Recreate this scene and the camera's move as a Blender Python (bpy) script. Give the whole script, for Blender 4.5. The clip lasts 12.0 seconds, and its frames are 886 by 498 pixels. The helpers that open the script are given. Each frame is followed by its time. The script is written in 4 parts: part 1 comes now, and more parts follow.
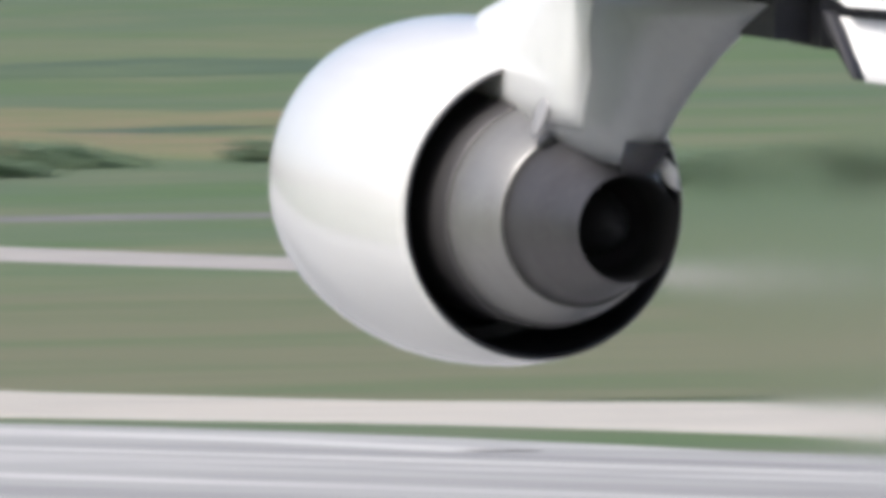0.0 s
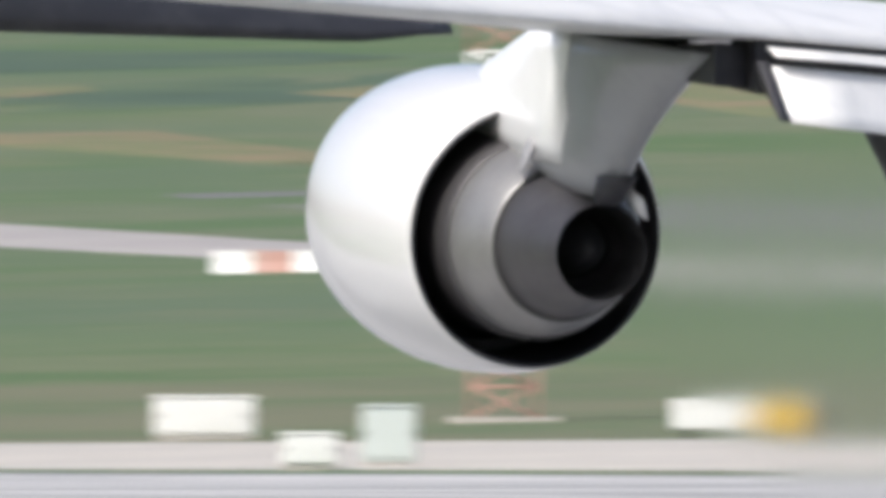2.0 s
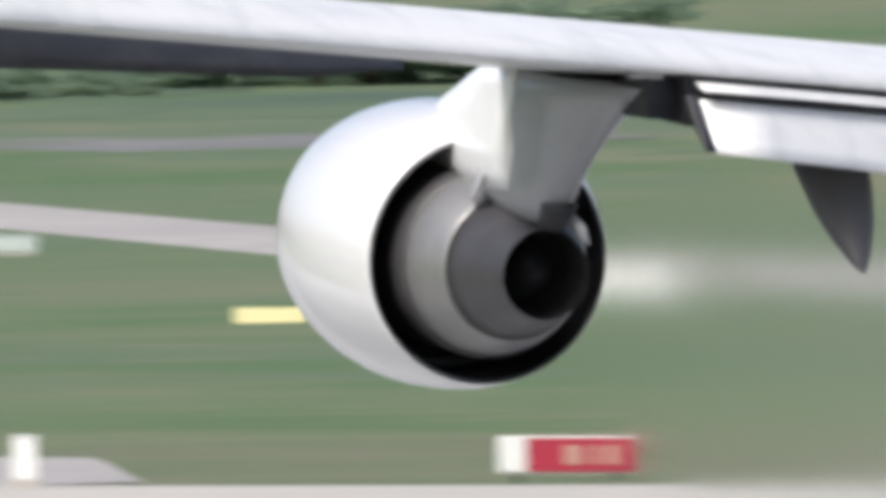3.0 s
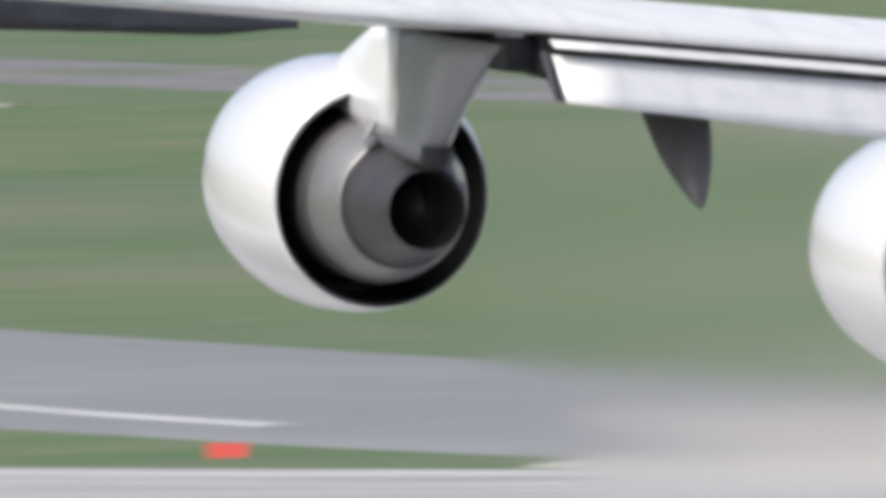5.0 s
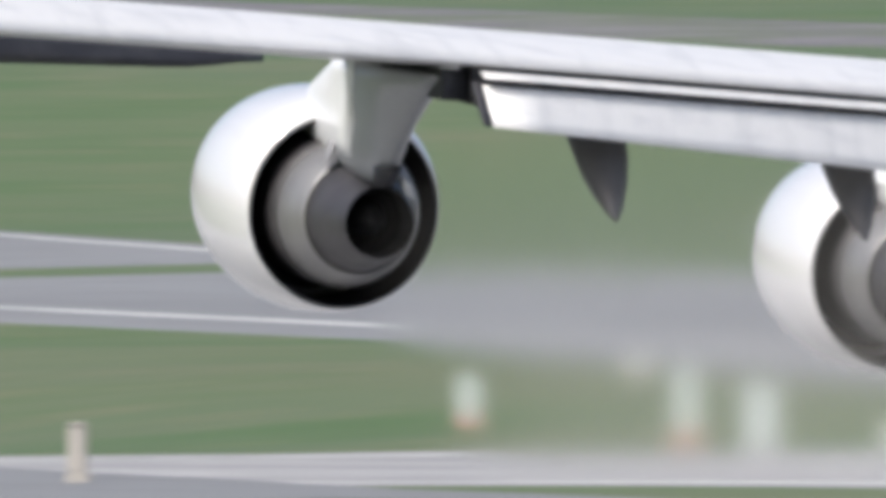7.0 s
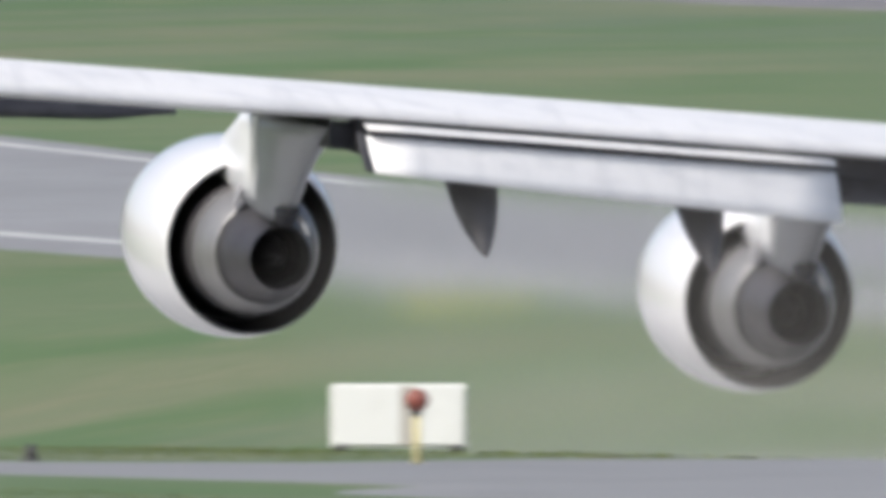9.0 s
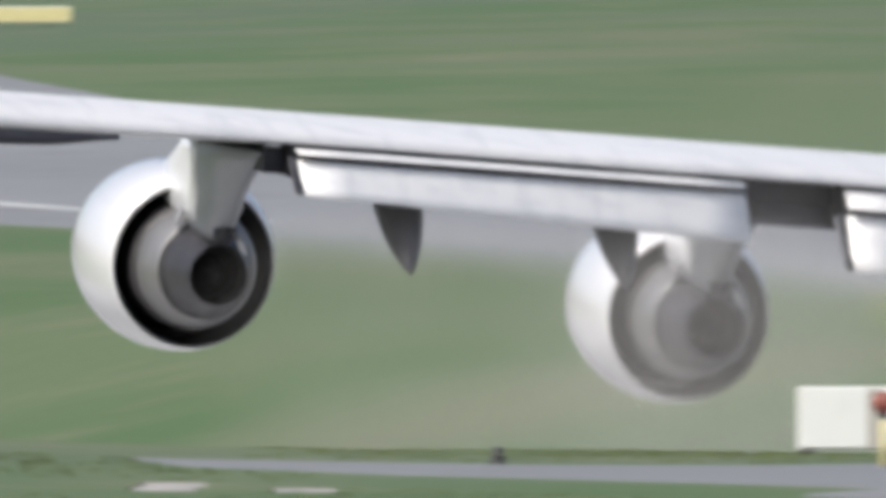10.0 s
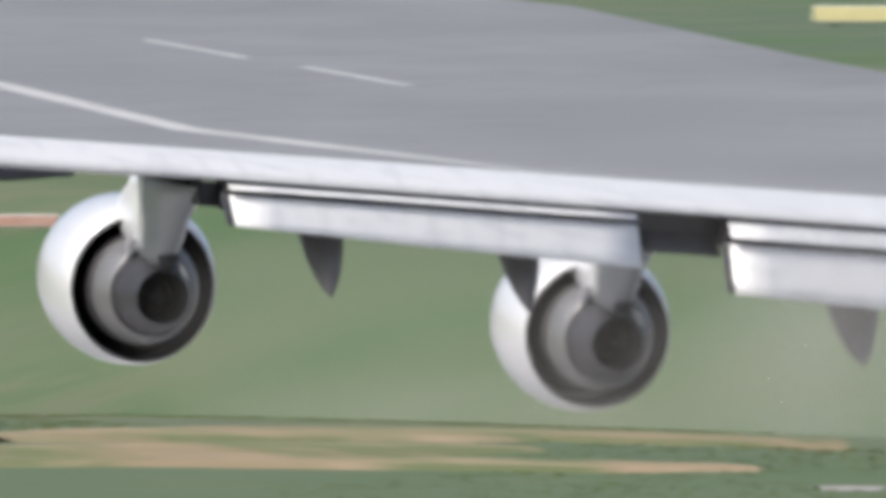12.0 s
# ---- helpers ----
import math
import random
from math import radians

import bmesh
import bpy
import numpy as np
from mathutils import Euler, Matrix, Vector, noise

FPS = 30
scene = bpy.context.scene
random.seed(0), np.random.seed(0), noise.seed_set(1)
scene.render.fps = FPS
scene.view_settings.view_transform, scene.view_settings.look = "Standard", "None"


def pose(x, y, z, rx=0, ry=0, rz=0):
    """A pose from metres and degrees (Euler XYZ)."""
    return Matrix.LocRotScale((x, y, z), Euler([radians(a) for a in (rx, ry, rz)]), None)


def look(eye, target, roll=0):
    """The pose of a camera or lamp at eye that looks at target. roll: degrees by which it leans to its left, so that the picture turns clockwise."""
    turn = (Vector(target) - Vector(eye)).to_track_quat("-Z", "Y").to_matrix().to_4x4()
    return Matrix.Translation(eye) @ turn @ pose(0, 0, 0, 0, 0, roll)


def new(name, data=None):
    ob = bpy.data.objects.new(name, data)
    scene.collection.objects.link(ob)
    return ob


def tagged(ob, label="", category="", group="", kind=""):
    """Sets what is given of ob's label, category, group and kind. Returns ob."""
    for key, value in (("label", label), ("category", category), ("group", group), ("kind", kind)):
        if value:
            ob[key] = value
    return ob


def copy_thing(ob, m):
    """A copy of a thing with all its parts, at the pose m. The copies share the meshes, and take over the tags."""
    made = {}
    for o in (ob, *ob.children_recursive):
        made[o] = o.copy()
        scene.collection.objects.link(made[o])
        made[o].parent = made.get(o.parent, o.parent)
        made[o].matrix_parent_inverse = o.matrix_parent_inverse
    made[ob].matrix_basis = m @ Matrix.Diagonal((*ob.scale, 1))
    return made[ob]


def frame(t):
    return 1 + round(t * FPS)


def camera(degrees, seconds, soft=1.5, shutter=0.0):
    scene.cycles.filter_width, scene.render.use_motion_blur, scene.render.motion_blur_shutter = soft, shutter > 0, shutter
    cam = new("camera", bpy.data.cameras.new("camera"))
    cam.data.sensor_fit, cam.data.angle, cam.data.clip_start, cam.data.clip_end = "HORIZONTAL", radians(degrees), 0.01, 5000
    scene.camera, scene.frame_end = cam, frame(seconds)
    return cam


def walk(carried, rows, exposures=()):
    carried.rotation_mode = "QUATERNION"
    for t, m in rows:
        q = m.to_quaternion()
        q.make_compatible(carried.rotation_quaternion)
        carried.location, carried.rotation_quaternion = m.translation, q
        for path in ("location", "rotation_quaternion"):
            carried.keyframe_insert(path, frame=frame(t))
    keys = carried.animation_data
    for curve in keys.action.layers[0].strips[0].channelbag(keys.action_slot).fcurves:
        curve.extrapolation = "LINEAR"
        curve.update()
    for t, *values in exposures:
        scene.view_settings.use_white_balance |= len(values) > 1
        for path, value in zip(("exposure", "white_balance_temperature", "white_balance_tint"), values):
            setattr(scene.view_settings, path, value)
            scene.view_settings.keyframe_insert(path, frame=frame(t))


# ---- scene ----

# A long lens on a low rise beside a runway follows the wing of a departing airliner.
FOCAL = 73100.0          # focal length, in picture widths of 1568
EYE = 6.42               # height of the lens over the runway's flat part
SIZE = 1.07              # the things are drawn up at 1 : 1.07
TRACK = 140.9            # the outer engine runs along x = TRACK, heading +y
CAM_DEGREES = 2 * math.degrees(math.atan(784 / FOCAL))


def soft_ramp(v, w):
    return w * math.log1p(math.exp(min(v / w, 50.0)))


def smooth_step(a, b, v):
    v = min(max((v - a) / (b - a), 0.0), 1.0)
    return v * v * (3 - 2 * v)


def runway_z(y):
    """The runway is level, then falls by 1.3 per cent past its crest, and levels out."""
    return -0.0139 * (soft_ramp(y - 470, 12) - soft_ramp(y - 760, 25))


def ground_z(x, y):
    """Runway profile, sunk further past its foot, a slope that rises beyond the far shoulder, a low verge on the near side, and the mound
    on which the lens stands."""
    bearing, away = math.degrees(math.atan2(x, y)), math.hypot(x, y)
    verge = smooth_step(124, 112, x)
    return (runway_z(y) - 0.0139 * soft_ramp(y - 790, 30) * smooth_step(234, 212, x) * smooth_step(1500, 1300, y) + 0.0214 * (soft_ramp(x - 203, 6) - soft_ramp(x - 620, 60))
            + 0.054 * noise.noise(Vector((x * 0.16, y * 0.07, 2.0))) * smooth_step(128, 116, x) * smooth_step(420, 450, y) * smooth_step(540, 510, y)
            + 4.6 * smooth_step(60, 12, away) + verge * (0.535 * smooth_step(380, 470, y)
            + 0.46 * smooth_step(12.8, 10.8, bearing) * smooth_step(442, 474, away) * smooth_step(640, 520, away)))


def roll_y(t):
    """How far along the runway the outer engine's nozzle is."""
    return 332.4 + 25.5 * t + 0.401 * t * t + 0.0174 * t ** 3 - 0.35 * max(t - 8.5, 0.0) ** 1.5


def jet_place(t):
    y = roll_y(t)
    return Vector((TRACK, y, runway_z(y) + 3.53))


# where the operator holds the nozzle in the finder: seconds, right, down
AIM = [
    (0, 1112, 405), (0.5, 1130, 417), (1, 1145, 424), (1.5, 1117, 437), (2, 1064, 447), (2.5, 1035, 470),
    (3, 966, 487), (3.5, 855, 477), (3.7, 808, 464), (5.3, 738, 380), (5.5, 715, 395), (6, 700, 413),
    (6.5, 708, 402), (6.7, 694, 397), (8.5, 545, 440), (9, 497, 457), (9.5, 428, 468), (10, 388, 488),
    (10.5, 343, 497), (11, 304, 513), (11.5, 310, 531), (12, 290, 527),
]


def held(t, col):
    """The finder position at t, glided through the AIM rows."""
    xs, ys = [r[0] for r in AIM], [r[col] for r in AIM]
    n = len(xs)
    d = [(ys[k + 1] - ys[k]) / (xs[k + 1] - xs[k]) for k in range(n - 1)]
    m = [d[0]] + [0.0] * (n - 2) + [d[-1]]
    for k in range(1, n - 1):
        a, b = xs[k] - xs[k - 1], xs[k + 1] - xs[k]
        m[k] = (d[k] * a + d[k - 1] * b) / (a + b)
    i = 0
    while i < n - 2 and t > xs[i + 1]:
        i += 1
    h = xs[i + 1] - xs[i]
    u = (t - xs[i]) / h
    return (ys[i] * (1 + 2 * u) * (1 - u) ** 2 + m[i] * h * u * (1 - u) ** 2
            + ys[i + 1] * u * u * (3 - 2 * u) + m[i + 1] * h * u * u * (u - 1))


def camera_pose(t):
    p = jet_place(t)
    bearing = math.atan2(p.x, p.y) - (held(t, 1) - 784) / FOCAL
    rise = math.atan2(p.z - EYE, math.hypot(p.x, p.y)) + (held(t, 2) - 441) / FOCAL
    return pose(0, 0, EYE, 90 + math.degrees(rise), 0, -math.degrees(bearing))


TICKS = [k / 10 for k in range(121)]
cam = camera(CAM_DEGREES, 12.0, soft=6.0, shutter=0.7)
walk(cam, [(t, camera_pose(t)) for t in TICKS], exposures=[(0.0, 0.31), (3.7, 0.31), (5.5, 0.27), (8.5, 0.25), (9.0, 0.28), (9.5, 0.25), (10.3, 0.17), (11.0, 0.2), (12.0, 0.19)])

# ---- world and light ----
SUN_FROM = Vector((-0.6, -0.38, 0.8)).normalized()
world = bpy.data.worlds.new("sky")
scene.world = world
world.use_nodes = True
wn = world.node_tree
sky = wn.nodes.new("ShaderNodeTexSky")
sky.sky_type, sky.sun_disc = "NISHITA", False
sky.sun_elevation = math.asin(SUN_FROM.z)
sky.sun_rotation = math.atan2(SUN_FROM.x, SUN_FROM.y)
sky.air_density, sky.dust_density, sky.ozone_density = 0.8, 4.0, 0.7
wn.nodes["Background"].inputs["Strength"].default_value = 0.15
wn.links.new(sky.outputs[0], wn.nodes["Background"].inputs["Color"])
sun_data = bpy.data.lights.new("sun", "SUN")
sun_data.energy, sun_data.angle, sun_data.color = 2.3, radians(14), (1.0, 0.985, 0.96)
sun = new("sun", sun_data)
sun.matrix_world = look(SUN_FROM * 50, (0, 0, 0))
scene.view_settings.exposure = 0.31


# ---- materials ----
def material(name, colour, rough=0.6, metal=0.0, spots=(), bump=0.0, bump_scale=20.0, coat=0.0):
    """A principled material. spots: rows of (scale, colour, amount, low, high) of noise mixed over the base;
    scale may be three numbers."""
    m = bpy.data.materials.new(name)
    m.use_nodes = True
    nt = m.node_tree
    b = nt.nodes["Principled BSDF"]
    b.inputs["Roughness"].default_value, b.inputs["Metallic"].default_value = rough, metal
    b.inputs["Coat Weight"].default_value, b.inputs["Coat Roughness"].default_value = coat, 0.012
    b.inputs["Coat IOR"].default_value = 2.4
    b.inputs["Base Color"].default_value = (*colour, 1)
    tc = nt.nodes.new("ShaderNodeTexCoord")
    last = None
    for scale, col, amount, low, high in spots:
        mp = nt.nodes.new("ShaderNodeMapping")
        mp.inputs["Scale"].default_value = scale if isinstance(scale, tuple) else (scale,) * 3
        nt.links.new(tc.outputs["Object"], mp.inputs["Vector"])
        n = nt.nodes.new("ShaderNodeTexNoise")
        n.inputs["Scale"].default_value, n.inputs["Detail"].default_value = 1.0, 5.0
        nt.links.new(mp.outputs[0], n.inputs["Vector"])
        r = nt.nodes.new("ShaderNodeMapRange")
        r.inputs["From Min"].default_value, r.inputs["From Max"].default_value = low, high
        r.inputs["To Max"].default_value = amount
        nt.links.new(n.outputs["Fac"], r.inputs["Value"])
        mix = nt.nodes.new("ShaderNodeMix")
        mix.data_type = "RGBA"
        nt.links.new(r.outputs[0], mix.inputs["Factor"])
        if last is None:
            mix.inputs["A"].default_value = (*colour, 1)
        else:
            nt.links.new(last, mix.inputs["A"])
        mix.inputs["B"].default_value = (*col, 1)
        last = mix.outputs["Result"]
    if last is not None:
        nt.links.new(last, b.inputs["Base Color"])
    if bump:
        n = nt.nodes.new("ShaderNodeTexNoise")
        n.inputs["Scale"].default_value, n.inputs["Detail"].default_value = bump_scale, 4.0
        nt.links.new(tc.outputs["Object"], n.inputs["Vector"])
        bp = nt.nodes.new("ShaderNodeBump")
        bp.inputs["Strength"].default_value, bp.inputs["Distance"].default_value = bump, 0.02
        nt.links.new(n.outputs["Fac"], bp.inputs["Height"])
        nt.links.new(bp.outputs[0], b.inputs["Normal"])
    return m


M_TUFT = material("verge_tuft", (0.12, 0.15, 0.05), 0.95, spots=[(0.15, (0.12, 0.125, 0.06), 0.6, 0.5, 0.68), (0.8, (0.08, 0.115, 0.035), 0.6, 0.45, 0.65)])
M_GRASS = material("grass", (0.095, 0.138, 0.059), 0.95, spots=[
    (0.006, (0.078, 0.118, 0.066), 0.9, 0.42, 0.6), (0.018, (0.15, 0.152, 0.088), 0.55, 0.49, 0.62), (0.045, (0.06, 0.118, 0.036), 0.85, 0.48, 0.62),
    (0.17, (0.17, 0.165, 0.095), 0.5, 0.52, 0.7), (0.7, (0.07, 0.11, 0.04), 0.5, 0.5, 0.7)], bump=0.5, bump_scale=3)
M_ASPHALT = material("asphalt", (0.29, 0.29, 0.29), 0.9, spots=[
    ((0.3, 0.012, 1), (0.46, 0.46, 0.455), 0.9, 0.42, 0.62), (0.2, (0.22, 0.22, 0.23), 0.5, 0.5, 0.7),
    ((1.0, 0.02, 1), (0.2, 0.2, 0.21), 0.6, 0.52, 0.7)], bump=0.2, bump_scale=30)
M_TAXI = material("taxiway_asphalt", (0.193, 0.2, 0.208), 0.9, spots=[
    ((0.08, 0.02, 1), (0.228, 0.236, 0.245), 0.9, 0.4, 0.65), (0.3, (0.16, 0.16, 0.165), 0.6, 0.5, 0.7)], bump=0.2, bump_scale=30)
M_REDSOIL = material("red_soil", (0.2, 0.155, 0.09), 0.95, spots=[(0.14, (0.125, 0.15, 0.065), 0.97, 0.36, 0.54), (0.6, (0.24, 0.17, 0.11), 0.7, 0.5, 0.7)], bump=0.4, bump_scale=5)
M_GRAVEL = material("dark_gravel", (0.15, 0.145, 0.155), 0.95, spots=[(0.06, (0.11, 0.14, 0.075), 0.9, 0.46, 0.6), (0.2, (0.2, 0.19, 0.2), 0.8, 0.45, 0.65), (2, (0.1, 0.1, 0.11), 0.7, 0.5, 0.7)], bump=0.4, bump_scale=5)
M_ROUGH = material("rough_grass", (0.05, 0.088, 0.055), 0.95, spots=[(0.05, (0.085, 0.125, 0.062), 0.95, 0.42, 0.58), (0.3, (0.04, 0.07, 0.04), 0.6, 0.5, 0.7)], bump=0.5, bump_scale=3)
M_DRY = material("dry_grass", (0.132, 0.14, 0.078), 0.95, spots=[
    ((0.05, 0.03, 1), (0.085, 0.122, 0.052), 0.95, 0.45, 0.6), (0.13, (0.115, 0.125, 0.07), 0.7, 0.48, 0.64), (0.5, (0.16, 0.15, 0.09), 0.6, 0.5, 0.7)], bump=0.5, bump_scale=3)
M_CONCRETE = material("concrete", (0.43, 0.41, 0.375), 0.9, spots=[
    (0.08, (0.5, 0.47, 0.42), 0.8, 0.4, 0.65), (0.5, (0.34, 0.32, 0.29), 0.6, 0.5, 0.7)], bump=0.2, bump_scale=20)
M_ROAD = material("road_grey", (0.33, 0.31, 0.3), 0.9, spots=[(0.08, (0.38, 0.36, 0.34), 0.8, 0.4, 0.65), (0.5, (0.26, 0.25, 0.24), 0.6, 0.5, 0.7)], bump=0.2, bump_scale=20)
M_SOIL = material("soil", (0.28, 0.215, 0.125), 0.95, spots=[
    ((0.45, 0.12, 1), (0.13, 0.155, 0.06), 0.97, 0.38, 0.54), (0.5, (0.42, 0.31, 0.2), 0.7, 0.5, 0.7)], bump=0.4, bump_scale=5)
M_LINE = material("line_paint", (0.5, 0.5, 0.49), 0.7, spots=[((0.5, 0.05, 1), (0.36, 0.36, 0.36), 0.8, 0.45, 0.65)])
M_WHITE = material("white_paint", (0.77, 0.775, 0.78), 0.3, spots=[
    (0.5, (0.67, 0.68, 0.7), 0.6, 0.45, 0.7), ((3, 0.4, 3), (0.56, 0.56, 0.57), 0.35, 0.55, 0.8)], coat=1.0)
# lit copy of the white paint, for the forward pylon
M_FILLET = material("fillet_lit_white_paint", (0.84, 0.85, 0.86), 0.3, spots=[(3, (0.72, 0.73, 0.74), 0.5, 0.5, 0.75)], coat=0.4)
M_WING = material("wing_grey_paint", (0.75, 0.75, 0.742), 0.5, spots=[
    ((0.3, 2.5, 4), (0.54, 0.55, 0.565), 0.6, 0.48, 0.7), ((2.2, 0.5, 0.6), (0.52, 0.53, 0.54), 0.5, 0.54, 0.72), (6, (0.62, 0.63, 0.64), 0.4, 0.5, 0.8)], coat=0.2)
# shaded copy: the wing's shade on the aft pylon is put into this grey
M_PYLON = material("pylon_shaded_paint", (0.29, 0.3, 0.315), 0.35, spots=[
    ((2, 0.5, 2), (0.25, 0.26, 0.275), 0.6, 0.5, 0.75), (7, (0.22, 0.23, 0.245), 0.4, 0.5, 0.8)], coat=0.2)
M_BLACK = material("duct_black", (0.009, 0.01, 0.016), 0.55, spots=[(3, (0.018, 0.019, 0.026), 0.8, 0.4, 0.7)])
# near-black: painted shade of coves, slat and aileron; also a few dark parts
M_SHADE_AND_DARK = material("shade_and_dark_parts", (0.032, 0.032, 0.039), 0.6, spots=[((2, 1, 4), (0.06, 0.06, 0.067), 0.8, 0.45, 0.7)])
M_STEEL = material("bright_core_metal", (0.3, 0.297, 0.295), 0.42, 0.6, spots=[
    ((2, 9, 2), (0.25, 0.247, 0.245), 0.6, 0.45, 0.7), (14, (0.36, 0.355, 0.35), 0.5, 0.5, 0.8)])
M_HEAT = material("heat_stained_metal", (0.13, 0.126, 0.132), 0.5, 0.7, spots=[
    ((2, 6, 2), (0.11, 0.105, 0.11), 0.7, 0.45, 0.7), (12, (0.18, 0.17, 0.17), 0.5, 0.5, 0.8)])
M_NOZZLE_BLACK = material("nozzle_black", (0.012, 0.012, 0.014), 0.7)
M_RED = material("sign_red", (0.38, 0.022, 0.05), 0.5, spots=[(2, (0.32, 0.035, 0.06), 0.6, 0.5, 0.7)])
M_ORANGE = material("marker_orange", (0.5, 0.045, 0.03), 0.5, spots=[(2, (0.5, 0.1, 0.06), 0.6, 0.5, 0.7)])
M_BANDRED = material("band_red", (0.52, 0.13, 0.08), 0.6, spots=[(1.5, (0.45, 0.2, 0.14), 0.6, 0.5, 0.7)])
M_FADED = material("faded_band_red", (0.46, 0.27, 0.22), 0.6, spots=[(1.5, (0.5, 0.36, 0.31), 0.6, 0.5, 0.7)])
M_OLIVE = material("olive_yellow", (0.36, 0.34, 0.08), 0.7, spots=[(2, (0.25, 0.27, 0.08), 0.8, 0.45, 0.65)])
M_BALL = material("ball_brown_red", (0.24, 0.07, 0.05), 0.5, spots=[(6, (0.18, 0.07, 0.05), 0.6, 0.5, 0.7)])
M_BOXWHITE = material("weathered_white", (0.76, 0.77, 0.75), 0.5, spots=[(1.5, (0.62, 0.63, 0.6), 0.7, 0.5, 0.75)])
M_YELLOW = material("sign_yellow", (0.6, 0.38, 0.02), 0.5, spots=[(2, (0.5, 0.34, 0.05), 0.6, 0.5, 0.7)])
M_PALEYELLOW = material("pale_yellow", (0.66, 0.6, 0.31), 0.5, spots=[(2, (0.58, 0.52, 0.25), 0.6, 0.5, 0.7)])
M_DARK = material("dark_metal", (0.05, 0.05, 0.05), 0.6)
M_CABINET = material("cabinet_grey_green", (0.5, 0.56, 0.53), 0.5, spots=[(2, (0.5, 0.55, 0.52), 0.6, 0.5, 0.7)])
M_LEAF = material("shrub_leaf", (0.13, 0.19, 0.13), 0.8, spots=[(0.4, (0.13, 0.185, 0.115), 0.9, 0.4, 0.65), (3, (0.13, 0.16, 0.09), 0.6, 0.5, 0.7)])
nt = M_LEAF.node_tree
thin, both = nt.nodes.new("ShaderNodeBsdfTranslucent"), nt.nodes.new("ShaderNodeMixShader")
thin.inputs["Color"].default_value = (0.28, 0.38, 0.25, 1)
both.inputs["Fac"].default_value = 0.55
nt.links.new(nt.nodes["Principled BSDF"].outputs[0], both.inputs[1])
nt.links.new(thin.outputs[0], both.inputs[2])
nt.links.new(both.outputs[0], nt.nodes["Material Output"].inputs["Surface"])
M_WOOD = material("shrub_wood", (0.12, 0.09, 0.06), 0.9, spots=[(3, (0.07, 0.05, 0.035), 0.7, 0.4, 0.7)])


# ---- mesh helpers ----
def part(name, bm, mat, parent=None, label="", smooth=True):
    """Links a bmesh as one mesh object, under parent where one is given."""
    bmesh.ops.recalc_face_normals(bm, faces=bm.faces)
    me = bpy.data.meshes.new(name)
    bm.to_mesh(me)
    bm.free()
    if smooth:
        for p in me.polygons:
            p.use_smooth = True
    me.materials.append(mat)
    ob = new(name, me)
    if parent is not None:
        ob.parent = parent
    if label:
        ob["label"] = label
    return ob


def auto_sharp(ob, degrees=35):
    me = ob.data
    b = bmesh.new()
    b.from_mesh(me)
    for e in b.edges:
        if len(e.link_faces) == 2 and e.calc_face_angle(0) > radians(degrees):
            e.smooth = False
    b.to_mesh(me)
    b.free()
    return ob


def lathe(rings, n=72, closed=False):
    """Rings of (y, radius, z shift) turned about the y axis; closed joins the last ring to the first."""
    bm = bmesh.new()
    loops = [[bm.verts.new((r * math.cos(2 * math.pi * k / n), y, zs + r * math.sin(2 * math.pi * k / n))) for k in range(n)] for y, r, zs in rings]
    pairs = list(zip(loops, loops[1:])) + ([(loops[-1], loops[0])] if closed else [])
    for a, b in pairs:
        for k in range(n):
            bm.faces.new((a[k], a[(k + 1) % n], b[(k + 1) % n], b[k]))
    return bm


def loft(sections, cap=True):
    """Joins closed sections (lists of points) one after another."""
    bm = bmesh.new()
    loops = [[bm.verts.new(p) for p in s] for s in sections]
    n = len(loops[0])
    for a, b in zip(loops, loops[1:]):
        for k in range(n):
            bm.faces.new((a[k], a[(k + 1) % n], b[(k + 1) % n], b[k]))
    if cap:
        bm.faces.new(loops[0])
        bm.faces.new(loops[-1][::-1])
    return bm


def block(sx, sy, sz, at=(0, 0, 0), bevel=0.02):
    """A bevelled block standing on at."""
    bm = bmesh.new()
    bmesh.ops.create_cube(bm, size=1, matrix=Matrix.Translation((at[0], at[1], at[2] + sz / 2)) @ Matrix.Diagonal((sx, sy, sz, 1)))
    if bevel:
        bmesh.ops.bevel(bm, geom=bm.edges[:], offset=bevel, segments=2, affect="EDGES")
    return bm


def thing(name, x, y, turn=0.0, lift=0.0):
    """An Empty on the ground that parents the parts of a thing."""
    ob = new(name)
    ob.matrix_world = pose(x, y, ground_z(x, y) + lift, 0, 0, turn) @ Matrix.Scale(SIZE, 4)
    return ob


# ---- ground ----
def graded(stops):
    """Coordinates from rows of (start, step), up to the last start."""
    out = []
    for (a, step), (b, _) in zip(stops, stops[1:]):
        k = max(1, round((b - a) / step))
        out += [a + (b - a) * i / k for i in range(k)]
    return out + [stops[-1][0]]


def ground_sheet():
    xs = graded([(-4000, 500), (-500, 100), (-100, 8), (60, 3), (132, 6), (240, 12), (720, 60), (1500, 500), (4500, 1)])
    ys = graded([(-4000, 500), (-500, 100), (-100, 8), (100, 20), (360, 4), (530, 8), (900, 20), (1700, 100), (2500, 500), (4800, 1)])
    bm = bmesh.new()
    rows = [[bm.verts.new((x, y, ground_z(x, y))) for x in xs] for y in ys]
    for a, b in zip(rows, rows[1:]):
        for k in range(len(xs) - 1):
            bm.faces.new((a[k], a[k + 1], b[k + 1], b[k]))
    return tagged(part("ground", bm, M_GRASS), "mown airfield grass with dry patches", "ground", kind="structure")


